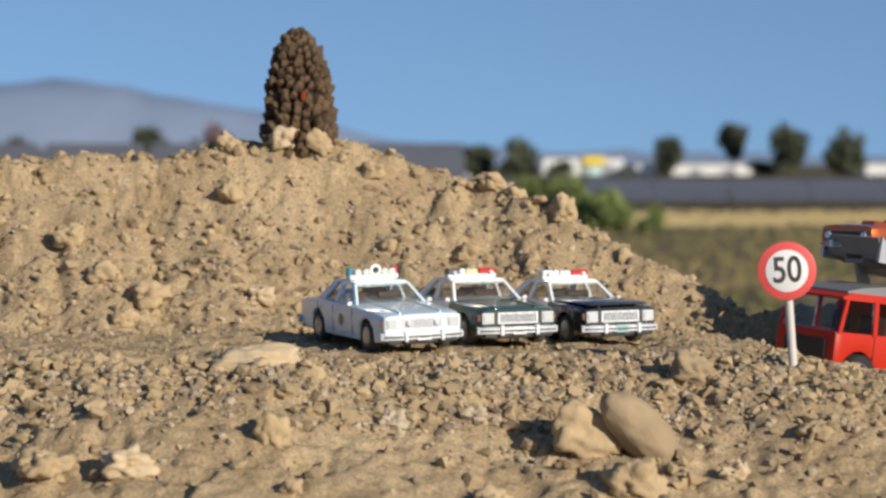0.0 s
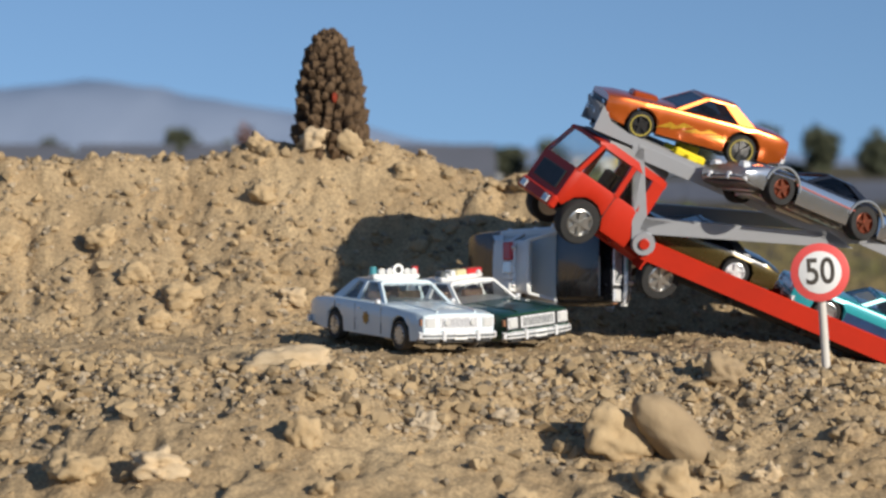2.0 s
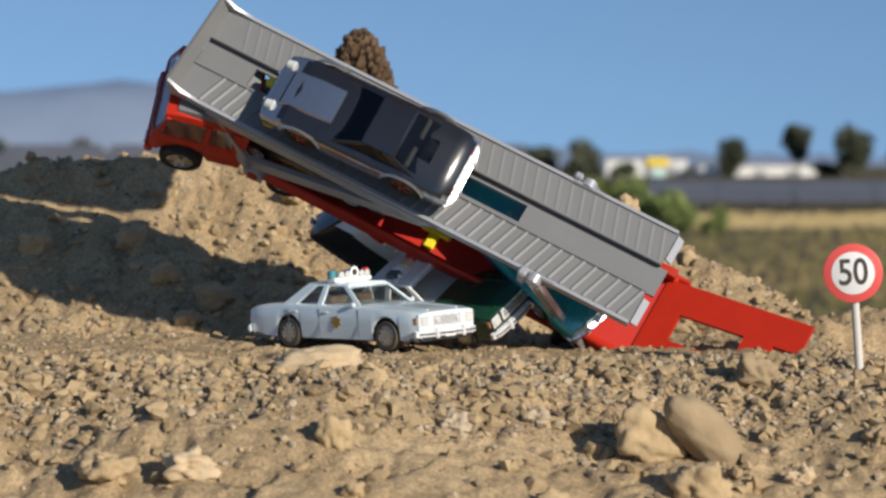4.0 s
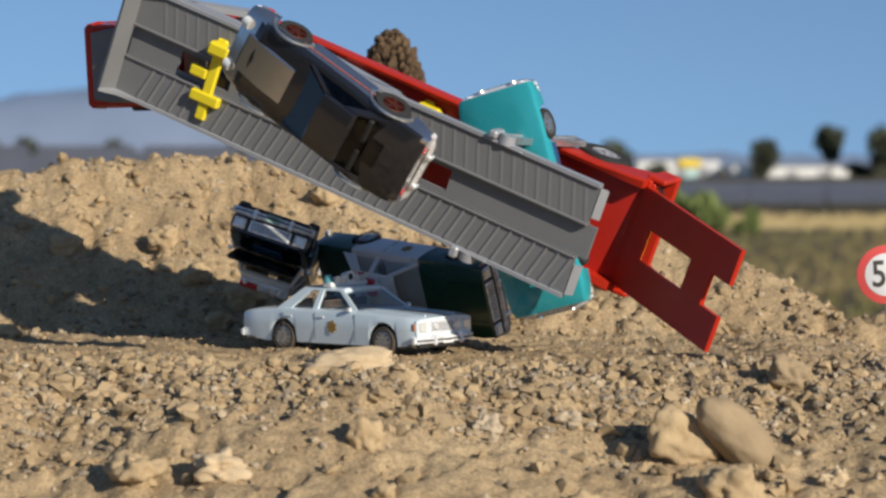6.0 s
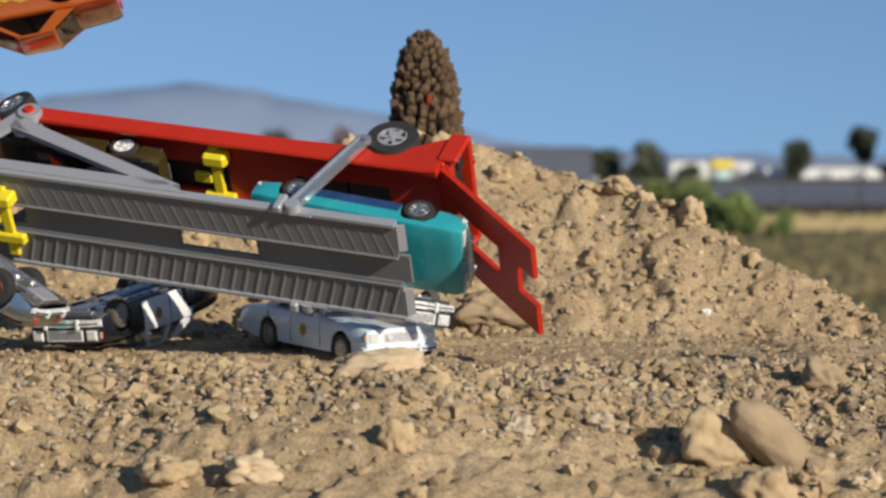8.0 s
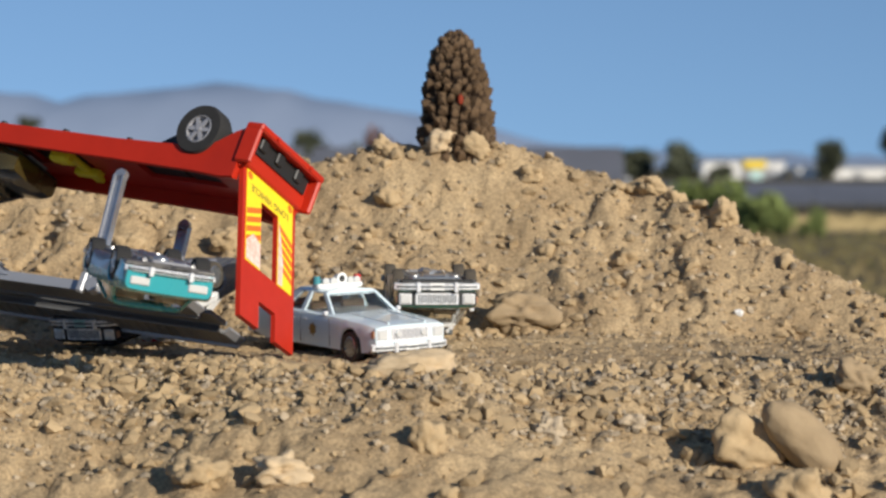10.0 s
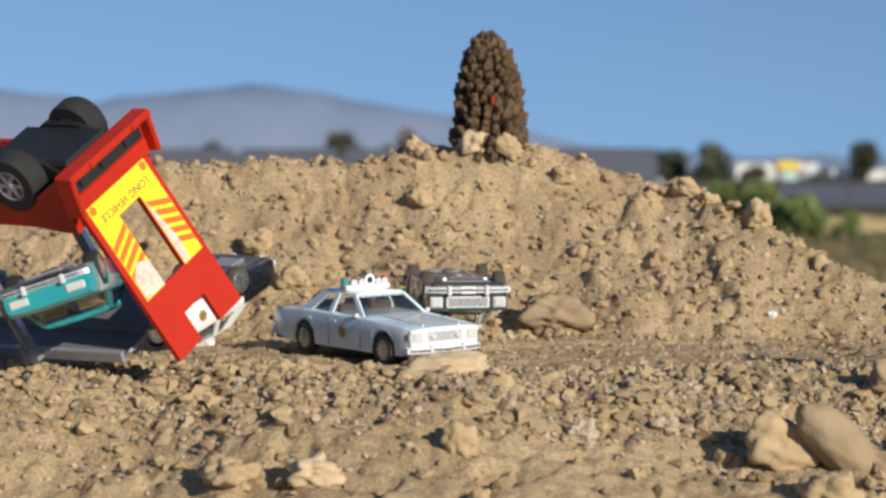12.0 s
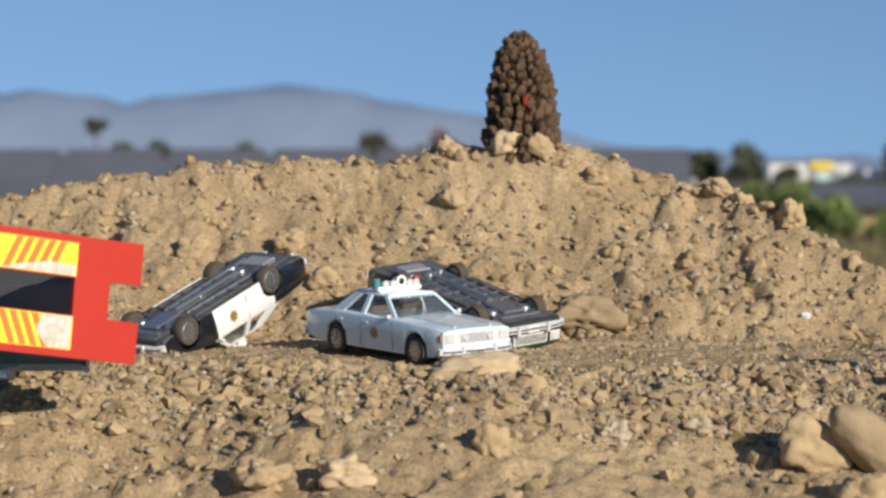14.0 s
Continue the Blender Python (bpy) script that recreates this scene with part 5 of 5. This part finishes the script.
def tractor(parent):
    t = new("tractor")
    t.empty_display_size = .01
    t.parent = parent
    t["label"] = "red cab-over tractor"
    bm = bmesh.new()
    box(bm, (-9, -9, 7.5), (40, 9, 11.5), .8)
    box(bm, (-9, -13, 8.5), (24, 13, 12.5), 1.2)
    box(bm, (4, -10, 11), (18, 10, 19), 1.0)
    part("frame", bm, M_RED, t)
    bm = bmesh.new()
    box(bm, (6, -9, 18.5), (17, 9, 26), 1.0)
    part("engine_block", bm, M_BLACK_PLASTIC, t)
    bm = bmesh.new()
    box(bm, (-6, -7, 12), (4, 7, 15.5), .8)
    part("coupling", bm, M_BLACK_PLASTIC, t)
    for x in (0, 41):
        bm = bmesh.new()
        rod(bm, (x, -13, 8), (x, 13, 8), 1.4, None, 10)
        part("axle", bm, M_BLACK_PLASTIC, t)
    # cab: lower shell with wheel arches, pillars, panes, roof
    rings = []
    for x in (19, 19.6, 24, 30, 31.5, 34, 38, 41, 44, 48, 50.5, 53, 54):
        zb = 10.0
        if abs(x - 41) < 9.6:
            zb = max(zb, 8 + math.sqrt(9.6 ** 2 - (x - 41) ** 2))
        zt = 24
        w = 16 if 19.5 < x < 53.5 else 15.3
        rings.append([(x, -w * .97, zb), (x, -w, zb + 1.5), (x, -w, zt - 1), (x, -w * .97, zt), (x, w * .97, zt), (x, w, zt - 1), (x, w, zb + 1.5), (x, w * .97, zb)])
    bm = bmesh.new()
    loft(bm, rings, close=False)
    cab = part("cab", bm, M_RED, t, "red cab body")
    bm = bmesh.new()
    box(bm, (52, -16, 6.5), (55.2, 16, 11.5), .8)
    part("bumper", bm, M_RED, cab)
    bm = bmesh.new()
    box(bm, (53.4, -11, 13.5), (54.6, 11, 21), .4)
    part("grille", bm, M_BLACK_PLASTIC, cab)
    for s in (-1, 1):
        bm = bmesh.new()
        box(bm, (54.8, s * 11 - 2.4, 7.4), (55.7, s * 11 + 2.4, 10.2), .3)
        part("headlight", bm, M_LAMP, cab)
        for q in (((53.6, 23.5), (51.8, 23.5), (48.6, 36.4), (50.2, 36.4)), ((35.4, 23.5), (33.2, 23.5), (33.2, 36.4), (35.4, 36.4)), ((24.2, 23.5), (19.2, 23.5), (19.4, 36.4), (25, 36.4))):
            bm = bmesh.new()
            slab(bm, [(a, s * (15.6 - (b - 23.5) * .07), b) for a, b in q], 1.2)
            part("pillar", bm, M_RED, cab)
        for q in (((33.0, 24), (24.4, 24), (25.2, 35.6), (33.0, 35.6)), ((51.6, 24), (35.6, 24), (35.6, 35.6), (48.6, 35.6))):
            bm = bmesh.new()
            slab(bm, [(a, s * (15.4 - (b - 23.5) * .07), b) for a, b in q], .4)
            part("side_window", bm, M_GLASS, cab)
        bm = bmesh.new()
        box(bm, (34.2, s * 16.1 - .1, 11.5), (34.5, s * 16.1 + .1, 23.4))
        part("door_gap", bm, M_CHASSIS, cab)
    bm = bmesh.new()
    slab(bm, [(53.4, -14.6, 24), (53.4, 14.6, 24), (50.0, 13.8, 35.8), (50.0, -13.8, 35.8)], .4)
    part("windscreen", bm, M_GLASS, cab)
    bm = bmesh.new()
    box(bm, (21, -13.5, 12), (36, 13.5, 22), 1.5)
    box(bm, (21, -13.5, 20), (25.5, 13.5, 31), 1.5)
    box(bm, (46, -13.5, 12), (51, 13.5, 24), 1.2)
    part("seat", bm, M_INTERIOR, cab, "brown cab seat and dashboard")
    bm = bmesh.new()
    box(bm, (19.2, -14.8, 23.5), (20.2, 14.8, 36.4))
    part("rear_panel", bm, M_RED, cab)
    bm = bmesh.new()
    loft(bm, [[(x, -w, 36), (x, -w * .94, z), (x, w * .94, z), (x, w, 36)] for x, w, z in ((18.6, 14.6, 38.2), (21, 15, 38.8), (46, 15, 38.8), (51, 14.6, 37))])
    part("roof", bm, M_RED, cab)
    bm = bmesh.new()
    loft(bm, [[(x, -w, 38.3), (x, -w * .94, z), (x, w * .94, z), (x, w, 38.3)] for x, w, z in ((20, 13.6, 42), (26, 14, 42.6), (40, 13.6, 41), (47, 12.6, 39.2))])
    part("roof_deflector", bm, M_GREY_DECK, cab, "grey roof deflector")
    bm = bmesh.new()
    for s in (-1, 1):
        box(bm, (28, s * 7 - 4, 18), (31, s * 7 + 4, 31), 1)
        box(bm, (28, s * 7 - 4, 17), (38, s * 7 + 4, 20), 1)
    part("seats", bm, M_BLACK_PLASTIC, cab)
    for x in (0, 41):
        for s in (-1, 1):
            wheel(t, x, s * 14.6, 8.2, 6.2, M_TYRE, M_RIM, .62, 6)
    for s in (-1, 1):
        bm = bmesh.new()
        loft(bm, [[(math.cos(a) * 9.6, s * y, 8.2 + math.sin(a) * 9.6) for y in (11, 18)] + [(math.cos(a) * 10.4, s * y, 8.2 + math.sin(a) * 10.4) for y in (18, 11)] for a in np.linspace(-.15, 1.9, 12)])
        part("mudguard", bm, M_RED, t)
    return t


truck, gate, deck, struts = transporter()
cab_unit = tractor(truck)


# ---------- what moves ----------
def motions():
    walk(truck, [(t, pose(*p)) for t, *p in (
        (0, 0.2146, 0.9726, -0.0291, -1.1, -9.8, -156),
        (0.5, 0.1836, 0.9622, -0.021, -0.2, -11.7, -164.4),
        (1, 0.1487, 0.9499, -0.0123, -1.1, -15.7, -169.2),
        (1.5, 0.12, 0.9471, -0.0016, -4.7, -19.3, -170.8),
        (2, 0.0925, 0.9446, 0.0099, -8.6, -23, -172.5),
        (2.5, 0.0637, 0.9454, 0.0222, -15.9, -26.1, -172.3),
        (3, 0.0403, 0.9435, 0.0331, -25.7, -26.8, -178.7),
        (4.2, -0.054, 0.9386, 0.0582, -67.4, -26.2, 167.1),
        (5.5, -0.0494, 0.912, 0.0851, -90.2, -24.9, 158.1),
        (6.5, -0.0902, 0.903, 0.0841, -99.8, -18.7, 159.8),
        (7, -0.1101, 0.9067, 0.0805, -105.5, -16.4, 159.9),
        (7.5, -0.1276, 0.9036, 0.0758, -111.8, -12.8, 161.9),
        (8, -0.1493, 0.9017, 0.0692, -125.6, -6.9, 163.8),
        (9.2, -0.197, 0.935, 0.078, -146, -6.5, 156),
        (10.5, -0.2254, 0.9172, 0.0787, -163.4, -5.8, 149.6),
        (11, -0.2417, 0.8896, 0.0741, -180.3, -1.8, 149.5),
        (11.5, -0.256, 0.8625, 0.0618, -197.8, 1.8, 149.7),
        (12, -0.2683, 0.8333, 0.0718, -211, -1.8, 152.2),
        (12.5, -0.275, 0.8021, 0.0653, -223.2, 0.6, 151.6),
        (13, -0.2779, 0.7405, 0.0617, -235.4, 0.2, 154.2),
        (13.5, -0.2875, 0.7219, 0.0488, -244.4, 2.2, 155.2),
        (14, -0.3032, 0.7652, 0.0278, -260.9, 2.5, 146.7))])
    walk(cab_unit, [(t, pose(*p)) for t, *p in (
        (0, 0.042, 0, -0.005, 0, 3, 12),
        (0.5, 0.035, 0, -0.005, 0, 3, 8),
        (1, 0.035, 0, -0.005, 0, 2, 10),
        (1.5, 0.035, 0, -0.005, 0, -9, 14),
        (2, 0.035, 0, -0.005, 0, -12, 17),
        (2.5, 0.035, 0, -0.005, 0, -15, 20),
        (3, 0.035, 0, -0.005, 0, -14, 20),
        (5.5, 0.046, 0, -0.005, 0, -6, 20),
        (6.5, 0.050, 0, -0.005, 0, 4, 26),
        (7.5, 0.046, 0, -0.005, 0, 12, 22),
        (8, 0.046, 0, -0.005, 0, 16, 20),
        (10, 0.035, 0, -0.005, 0, 4, 16),
        (14, 0.035, 0, -0.005, 0, -6, 16))])
    walk(car_a, [(t, pose(*p)) for t, *p in (
        (0, -0.0236, 0.8996, -0.001, 1.7, 1.1, -66.6),
        (1.3, -0.0236, 0.8996, -0.001, 1.7, 1.1, -66.6),
        (2, -0.0274, 0.8968, -0.0003, -0.7, 1.2, -58.7),
        (2.5, -0.035, 0.8899, -0.0008, 0.4, 1.2, -57.3),
        (3, -0.0421, 0.8978, -0.0005, 1.8, -0.9, -50.5),
        (5.5, -0.0618, 0.8895, -0.0017, 2.1, -0.5, -37.3),
        (6.5, -0.0686, 0.8875, -0.0022, -0.3, 0.4, -41.8),
        (7, -0.0735, 0.8931, -0.003, -1.4, 1.3, -45.7),
        (7.5, -0.0782, 0.8854, -0.0018, 0.6, 0.4, -48.6),
        (8, -0.0844, 0.896, -0.0027, 1.4, 3.3, -51.3),
        (10.5, -0.0923, 0.9001, -0.0022, 1.6, 1.7, -51.3),
        (11, -0.0921, 0.8862, -0.0016, 0.9, 2.2, -49.9),
        (12.5, -0.0922, 0.8864, -0.002, 2.3, 2, -48.2),
        (14, -0.093, 0.8939, -0.0024, 2.2, 2.2, -47.9))])
    walk(car_b, [(t, pose(*p)) for t, *p in (
        (0, 0.0117, 0.9272, -0.0016, 0.7, 0.1, -68.8),
        (1.3, 0.0117, 0.9272, -0.0016, 0.7, 0.1, -68.8),
        (2, -0.0025, 0.927, -0.0014, 4.3, 1, -52.3),
        (2.5, -0.0068, 0.9325, 0.0002, 6.3, 0.5, -50.7),
        (3, -0.0156, 0.9278, 0.0032, 13.6, 2.9, -42.8),
        (5.5, -0.0346, 0.9313, 0.0134, 81.8, 0.8, -44.2),
        (6.5, -0.0521, 0.9442, 0.0302, 143.6, 6.8, -36.9),
        (8, -0.0774, 0.9457, 0.0205, 172, 1.2, -56.5),
        (10.5, -0.0641, 0.9507, 0.0272, -180, -0, -83.1),
        (11.2, -0.065, 0.9514, 0.0269, -180, -0, -82),
        (11.8, -0.067, 0.951, 0.0267, -179.8, 0.5, -79.5),
        (12.4, -0.0705, 0.9492, 0.0262, -179.5, 2.5, -76),
        (13, -0.074, 0.946, 0.025, -178.5, 7, -62),
        (13.5, -0.0762, 0.9453, 0.0225, -176, 11, -50),
        (14, -0.0764, 0.9453, 0.0215, -174, 13, -47.5))])
    walk(car_c, [(t, pose(*p)) for t, *p in (
        (0, 0.0476, 0.9447, -0.0029, 0.4, -0.9, -65.8),
        (1, 0.0476, 0.9447, -0.0029, 0.4, -0.9, -65.8),
        (1.5, 0.0342, 0.9327, 0.0057, 22.1, 2.3, -53.5),
        (2, 0.0348, 0.9695, 0.0233, 86.5, -3.6, -50.7),
        (2.5, 0.0134, 0.9412, 0.0432, 127.9, -14.6, -27.9),
        (3, -0.0023, 0.9409, 0.0515, 141.1, -19.4, -25.2),
        (4.2, -0.0427, 0.9505, 0.0546, 146, -22.4, -49.4),
        (5.5, -0.0786, 0.9455, 0.0434, 149, -22.4, -71),
        (6, -0.0958, 0.9465, 0.0409, 161.4, -11.8, -87),
        (6.5, -0.1182, 0.944, 0.0322, -164.2, 1.2, -98.8),
        (7, -0.1337, 0.9398, 0.0233, -175.4, 5.8, -109.5),
        (7.5, -0.1551, 0.928, 0.0182, -177.1, 6.9, -111.4),
        (8, -0.1653, 0.9269, 0.0195, -177.8, 8.1, -112.7),
        (10.5, -0.1699, 0.9342, 0.0232, -179.2, 14.7, -118.2),
        (12, -0.1727, 0.9339, 0.0199, 178.1, 20, -122.3),
        (14, -0.1733, 0.9348, 0.0199, 178, 21.2, -122.7))])
    walk(car_orange, [(t, pose(*p)) for t, *p in (
        (0, 0.1817, 0.9731, 0.0222, -0.2, -8.1, -142.4),
        (0.5, 0.1506, 0.9644, 0.0313, -1.7, -6.6, -141.2),
        (1, 0.1243, 0.959, 0.0401, 1.2, -12, -154.1),
        (1.5, 0.0967, 0.9411, 0.0511, 4.2, -12.9, -158.2),
        (2, 0.0778, 0.9417, 0.0703, -10.2, -14.8, -167.3),
        (2.5, 0.0576, 0.9172, 0.0854, -17.2, -12.5, -175.9),
        (3, 0.041, 0.8946, 0.1022, -35.9, -10.7, 171),
        (3.6, 0.009, 0.8873, 0.1302, -36.3, -5.8, 174.2),
        (4.6, -0.0618, 0.8774, 0.1553, -78, -2.9, 171.3),
        (5.6, -0.133, 0.866, 0.1642, -119.6, 5.8, 168.3),
        (7, -0.1661, 0.8643, 0.136, -160.8, 8.7, 174.1),
        (7.5, -0.1682, 0.8658, 0.1301, -167, 10.5, 177),
        (8, -0.1939, 0.8645, 0.1252, -165.6, 11.7, -174.1),
        (8.8, -0.2521, 0.8598, 0.1177, -171.8, 11.9, -161.6),
        (10, -0.3461, 0.8511, 0.0709, -175.8, 12, -148),
        (14, -0.4148, 0.8605, 0.0196, -180, 2.9, -145.5))])
    walk(car_hot, [(t, pose(*p)) for t, *p in (
        (0, 0.2655, 0.9943, 0.009, -1.1, -9.8, -156),
        (0.5, 0.2381, 0.9772, 0.0153, -0.2, -11.7, -164.4),
        (1, 0.2068, 0.9601, 0.0199, -1.1, -15.7, -169.2),
        (1.5, 0.1806, 0.953, 0.0267, -4.7, -19.3, -170.8),
        (2, 0.1178, 0.9183, 0.043, -1.6, -19, -148.5),
        (2.5, 0.0955, 0.9036, 0.0535, -13.4, -23.4, -160.3),
        (3, 0.0717, 0.8754, 0.0694, -43.4, -23.9, -156.4),
        (4.2, -0.0559, 0.8941, 0.0746, -67.4, -26.2, 167.1),
        (5.5, -0.0423, 0.8169, 0.0887, -101.2, -32.9, 165.7),
        (6.5, -0.1021, 0.8073, 0.0807, -120.8, -37, 160.5),
        (7, -0.1288, 0.7815, 0.0724, -141.6, -40.6, 146.9),
        (7.5, -0.1741, 0.8296, 0.0503, 176.9, -55.1, 169.7),
        (8, -0.2007, 0.8387, 0.0395, -178.6, -31.2, 166),
        (9, -0.266, 0.8545, 0.028, 175.5, -5.9, 168.1),
        (14, -0.3261, 0.8888, 0.0185, 180, -0, 165.3))])
    walk(car_teal, [(t, pose(*p)) for t, *p in (
        (0, 0.2685, 0.9964, -0.0287, -1.1, -9.8, -156),
        (0.5, 0.2403, 0.978, -0.0226, -0.2, -11.7, -164.4),
        (1, 0.2063, 0.9607, -0.018, -1.1, -15.7, -169.2),
        (1.5, 0.1776, 0.9556, -0.011, -4.7, -19.3, -170.8),
        (2, 0.1496, 0.9506, -0.0033, -8.6, -23, -172.5),
        (2.5, 0.1201, 0.9501, 0.0057, -15.9, -26.1, -172.3),
        (3, 0.0913, 0.9399, 0.0185, -25.7, -26.8, -178.7),
        (4.2, 0.0031, 0.9113, 0.0342, -58.6, -48.6, 152.9),
        (5.5, 0.0127, 0.8612, 0.0506, -90.8, -76.9, 158.8),
        (6.5, -0.0269, 0.8547, 0.053, -114.5, -67.1, 179.4),
        (7, -0.0441, 0.8579, 0.0506, -113.8, -50.5, 174.2),
        (7.5, -0.0526, 0.8566, 0.0475, -113.7, -25.7, 167.6),
        (8, -0.0686, 0.8579, 0.0443, -125.8, -9.3, 165.6),
        (9.2, -0.1302, 0.8186, 0.0384, -153, -5, 134),
        (10.5, -0.1478, 0.7794, 0.0385, -180, 0, 102),
        (11, -0.1571, 0.775, 0.0336, -184, 0, 100),
        (11.5, -0.1587, 0.7754, 0.0333, -188, 0, 96),
        (12, -0.1772, 0.7803, 0.0348, -198, 0, 90),
        (12.5, -0.1887, 0.7802, 0.0373, -206, 0, 85),
        (13.2, -0.211, 0.78, 0.0347, -214, 0, 82),
        (14, -0.2288, 0.7801, 0.0194, -218, 0, 82))])
    walk(car_gold, [(t, pose(*p)) for t, *p in (
        (0, 0.1965, 0.9643, -0.0151, -1.1, -9.8, -156),
        (0.5, 0.1649, 0.9569, -0.0064, -0.2, -11.7, -164.4),
        (1, 0.1307, 0.9463, 0.0037, -1.1, -15.7, -169.2),
        (1.5, 0.103, 0.9435, 0.0155, -4.7, -19.3, -170.8),
        (2, 0.0766, 0.9409, 0.028, -8.6, -23, -172.5),
        (2.5, 0.0489, 0.9405, 0.0409, -15.9, -26.1, -172.3),
        (3, 0.025, 0.9386, 0.0514, -25.7, -26.8, -178.7),
        (4.2, -0.0737, 0.9333, 0.0715, -67.4, -26.2, 167.1),
        (5.5, -0.0718, 0.9098, 0.0943, -90.2, -24.9, 158.1),
        (6.5, -0.1138, 0.9008, 0.0895, -99.8, -18.7, 159.8),
        (7, -0.1341, 0.9048, 0.084, -105.5, -16.4, 159.9),
        (7.5, -0.1518, 0.9014, 0.0769, -111.8, -12.8, 161.9),
        (8, -0.1733, 0.8999, 0.0658, -125.6, -6.9, 163.8),
        (9.2, -0.2202, 0.939, 0.0719, -146, -6.5, 156),
        (10.5, -0.2466, 0.9262, 0.071, -163.4, -5.8, 149.6),
        (11, -0.2609, 0.901, 0.0644, 179.7, -1.8, 149.5),
        (11.5, -0.2731, 0.8762, 0.0512, 162.2, 1.8, 149.7),
        (12, -0.2855, 0.8484, 0.0636, 149, -1.8, 152.2),
        (12.5, -0.2909, 0.8188, 0.0575, 136.8, 0.6, 151.6),
        (13, -0.2939, 0.7578, 0.0558, 124.6, 0.2, 154.2),
        (13.5, -0.3033, 0.7396, 0.0435, 115.6, 2.2, 155.2),
        (14, -0.3159, 0.7858, 0.0252, 99.1, 2.5, 146.7))])
    walk(hood_c, [(t, pose(.0155, 0, .01585, 0, a, 0)) for t, a in ((0, 0), (1.8, 0), (2.4, -42), (3.0, -62), (4.0, -40), (5.5, -8), (6.0, -20), (6.5, -30), (7.2, 0), (14, 0))])
    walk(gate, [(t, pose(-.116, 0, .0112, 0, a, 0)) for t, a in ((0, 10), (3, 12), (5.5, 33), (6.5, 33), (7, 32), (7.5, 32), (8, 39), (9.2, 56), (10.5, 72), (11, 71), (11.5, 72), (12, 71), (12.5, 77), (13, 80), (13.5, 78), (14, 74))])
    for st in struts:
        foot = st.matrix_basis.copy()
        walk(st, [(t, foot @ pose(0, 0, 0, 0, a, 0)) for t, a in ((0, 34), (3.2, 34), (6.5, 12), (8, 14), (10.5, -10), (14, -10))])
    hinge = Matrix.Translation((.0405, 0, .013))
    walk(deck, [(t, Matrix.Translation((0, 0, u)) @ hinge @ pose(0, 0, 0, 0, a, 0) @ hinge.inverted()) for t, a, u in ((0, 0, 0), (8, 0, 0), (9.2, -1, .012), (10.5, -2, .023), (14, -2, .023))])


motions()
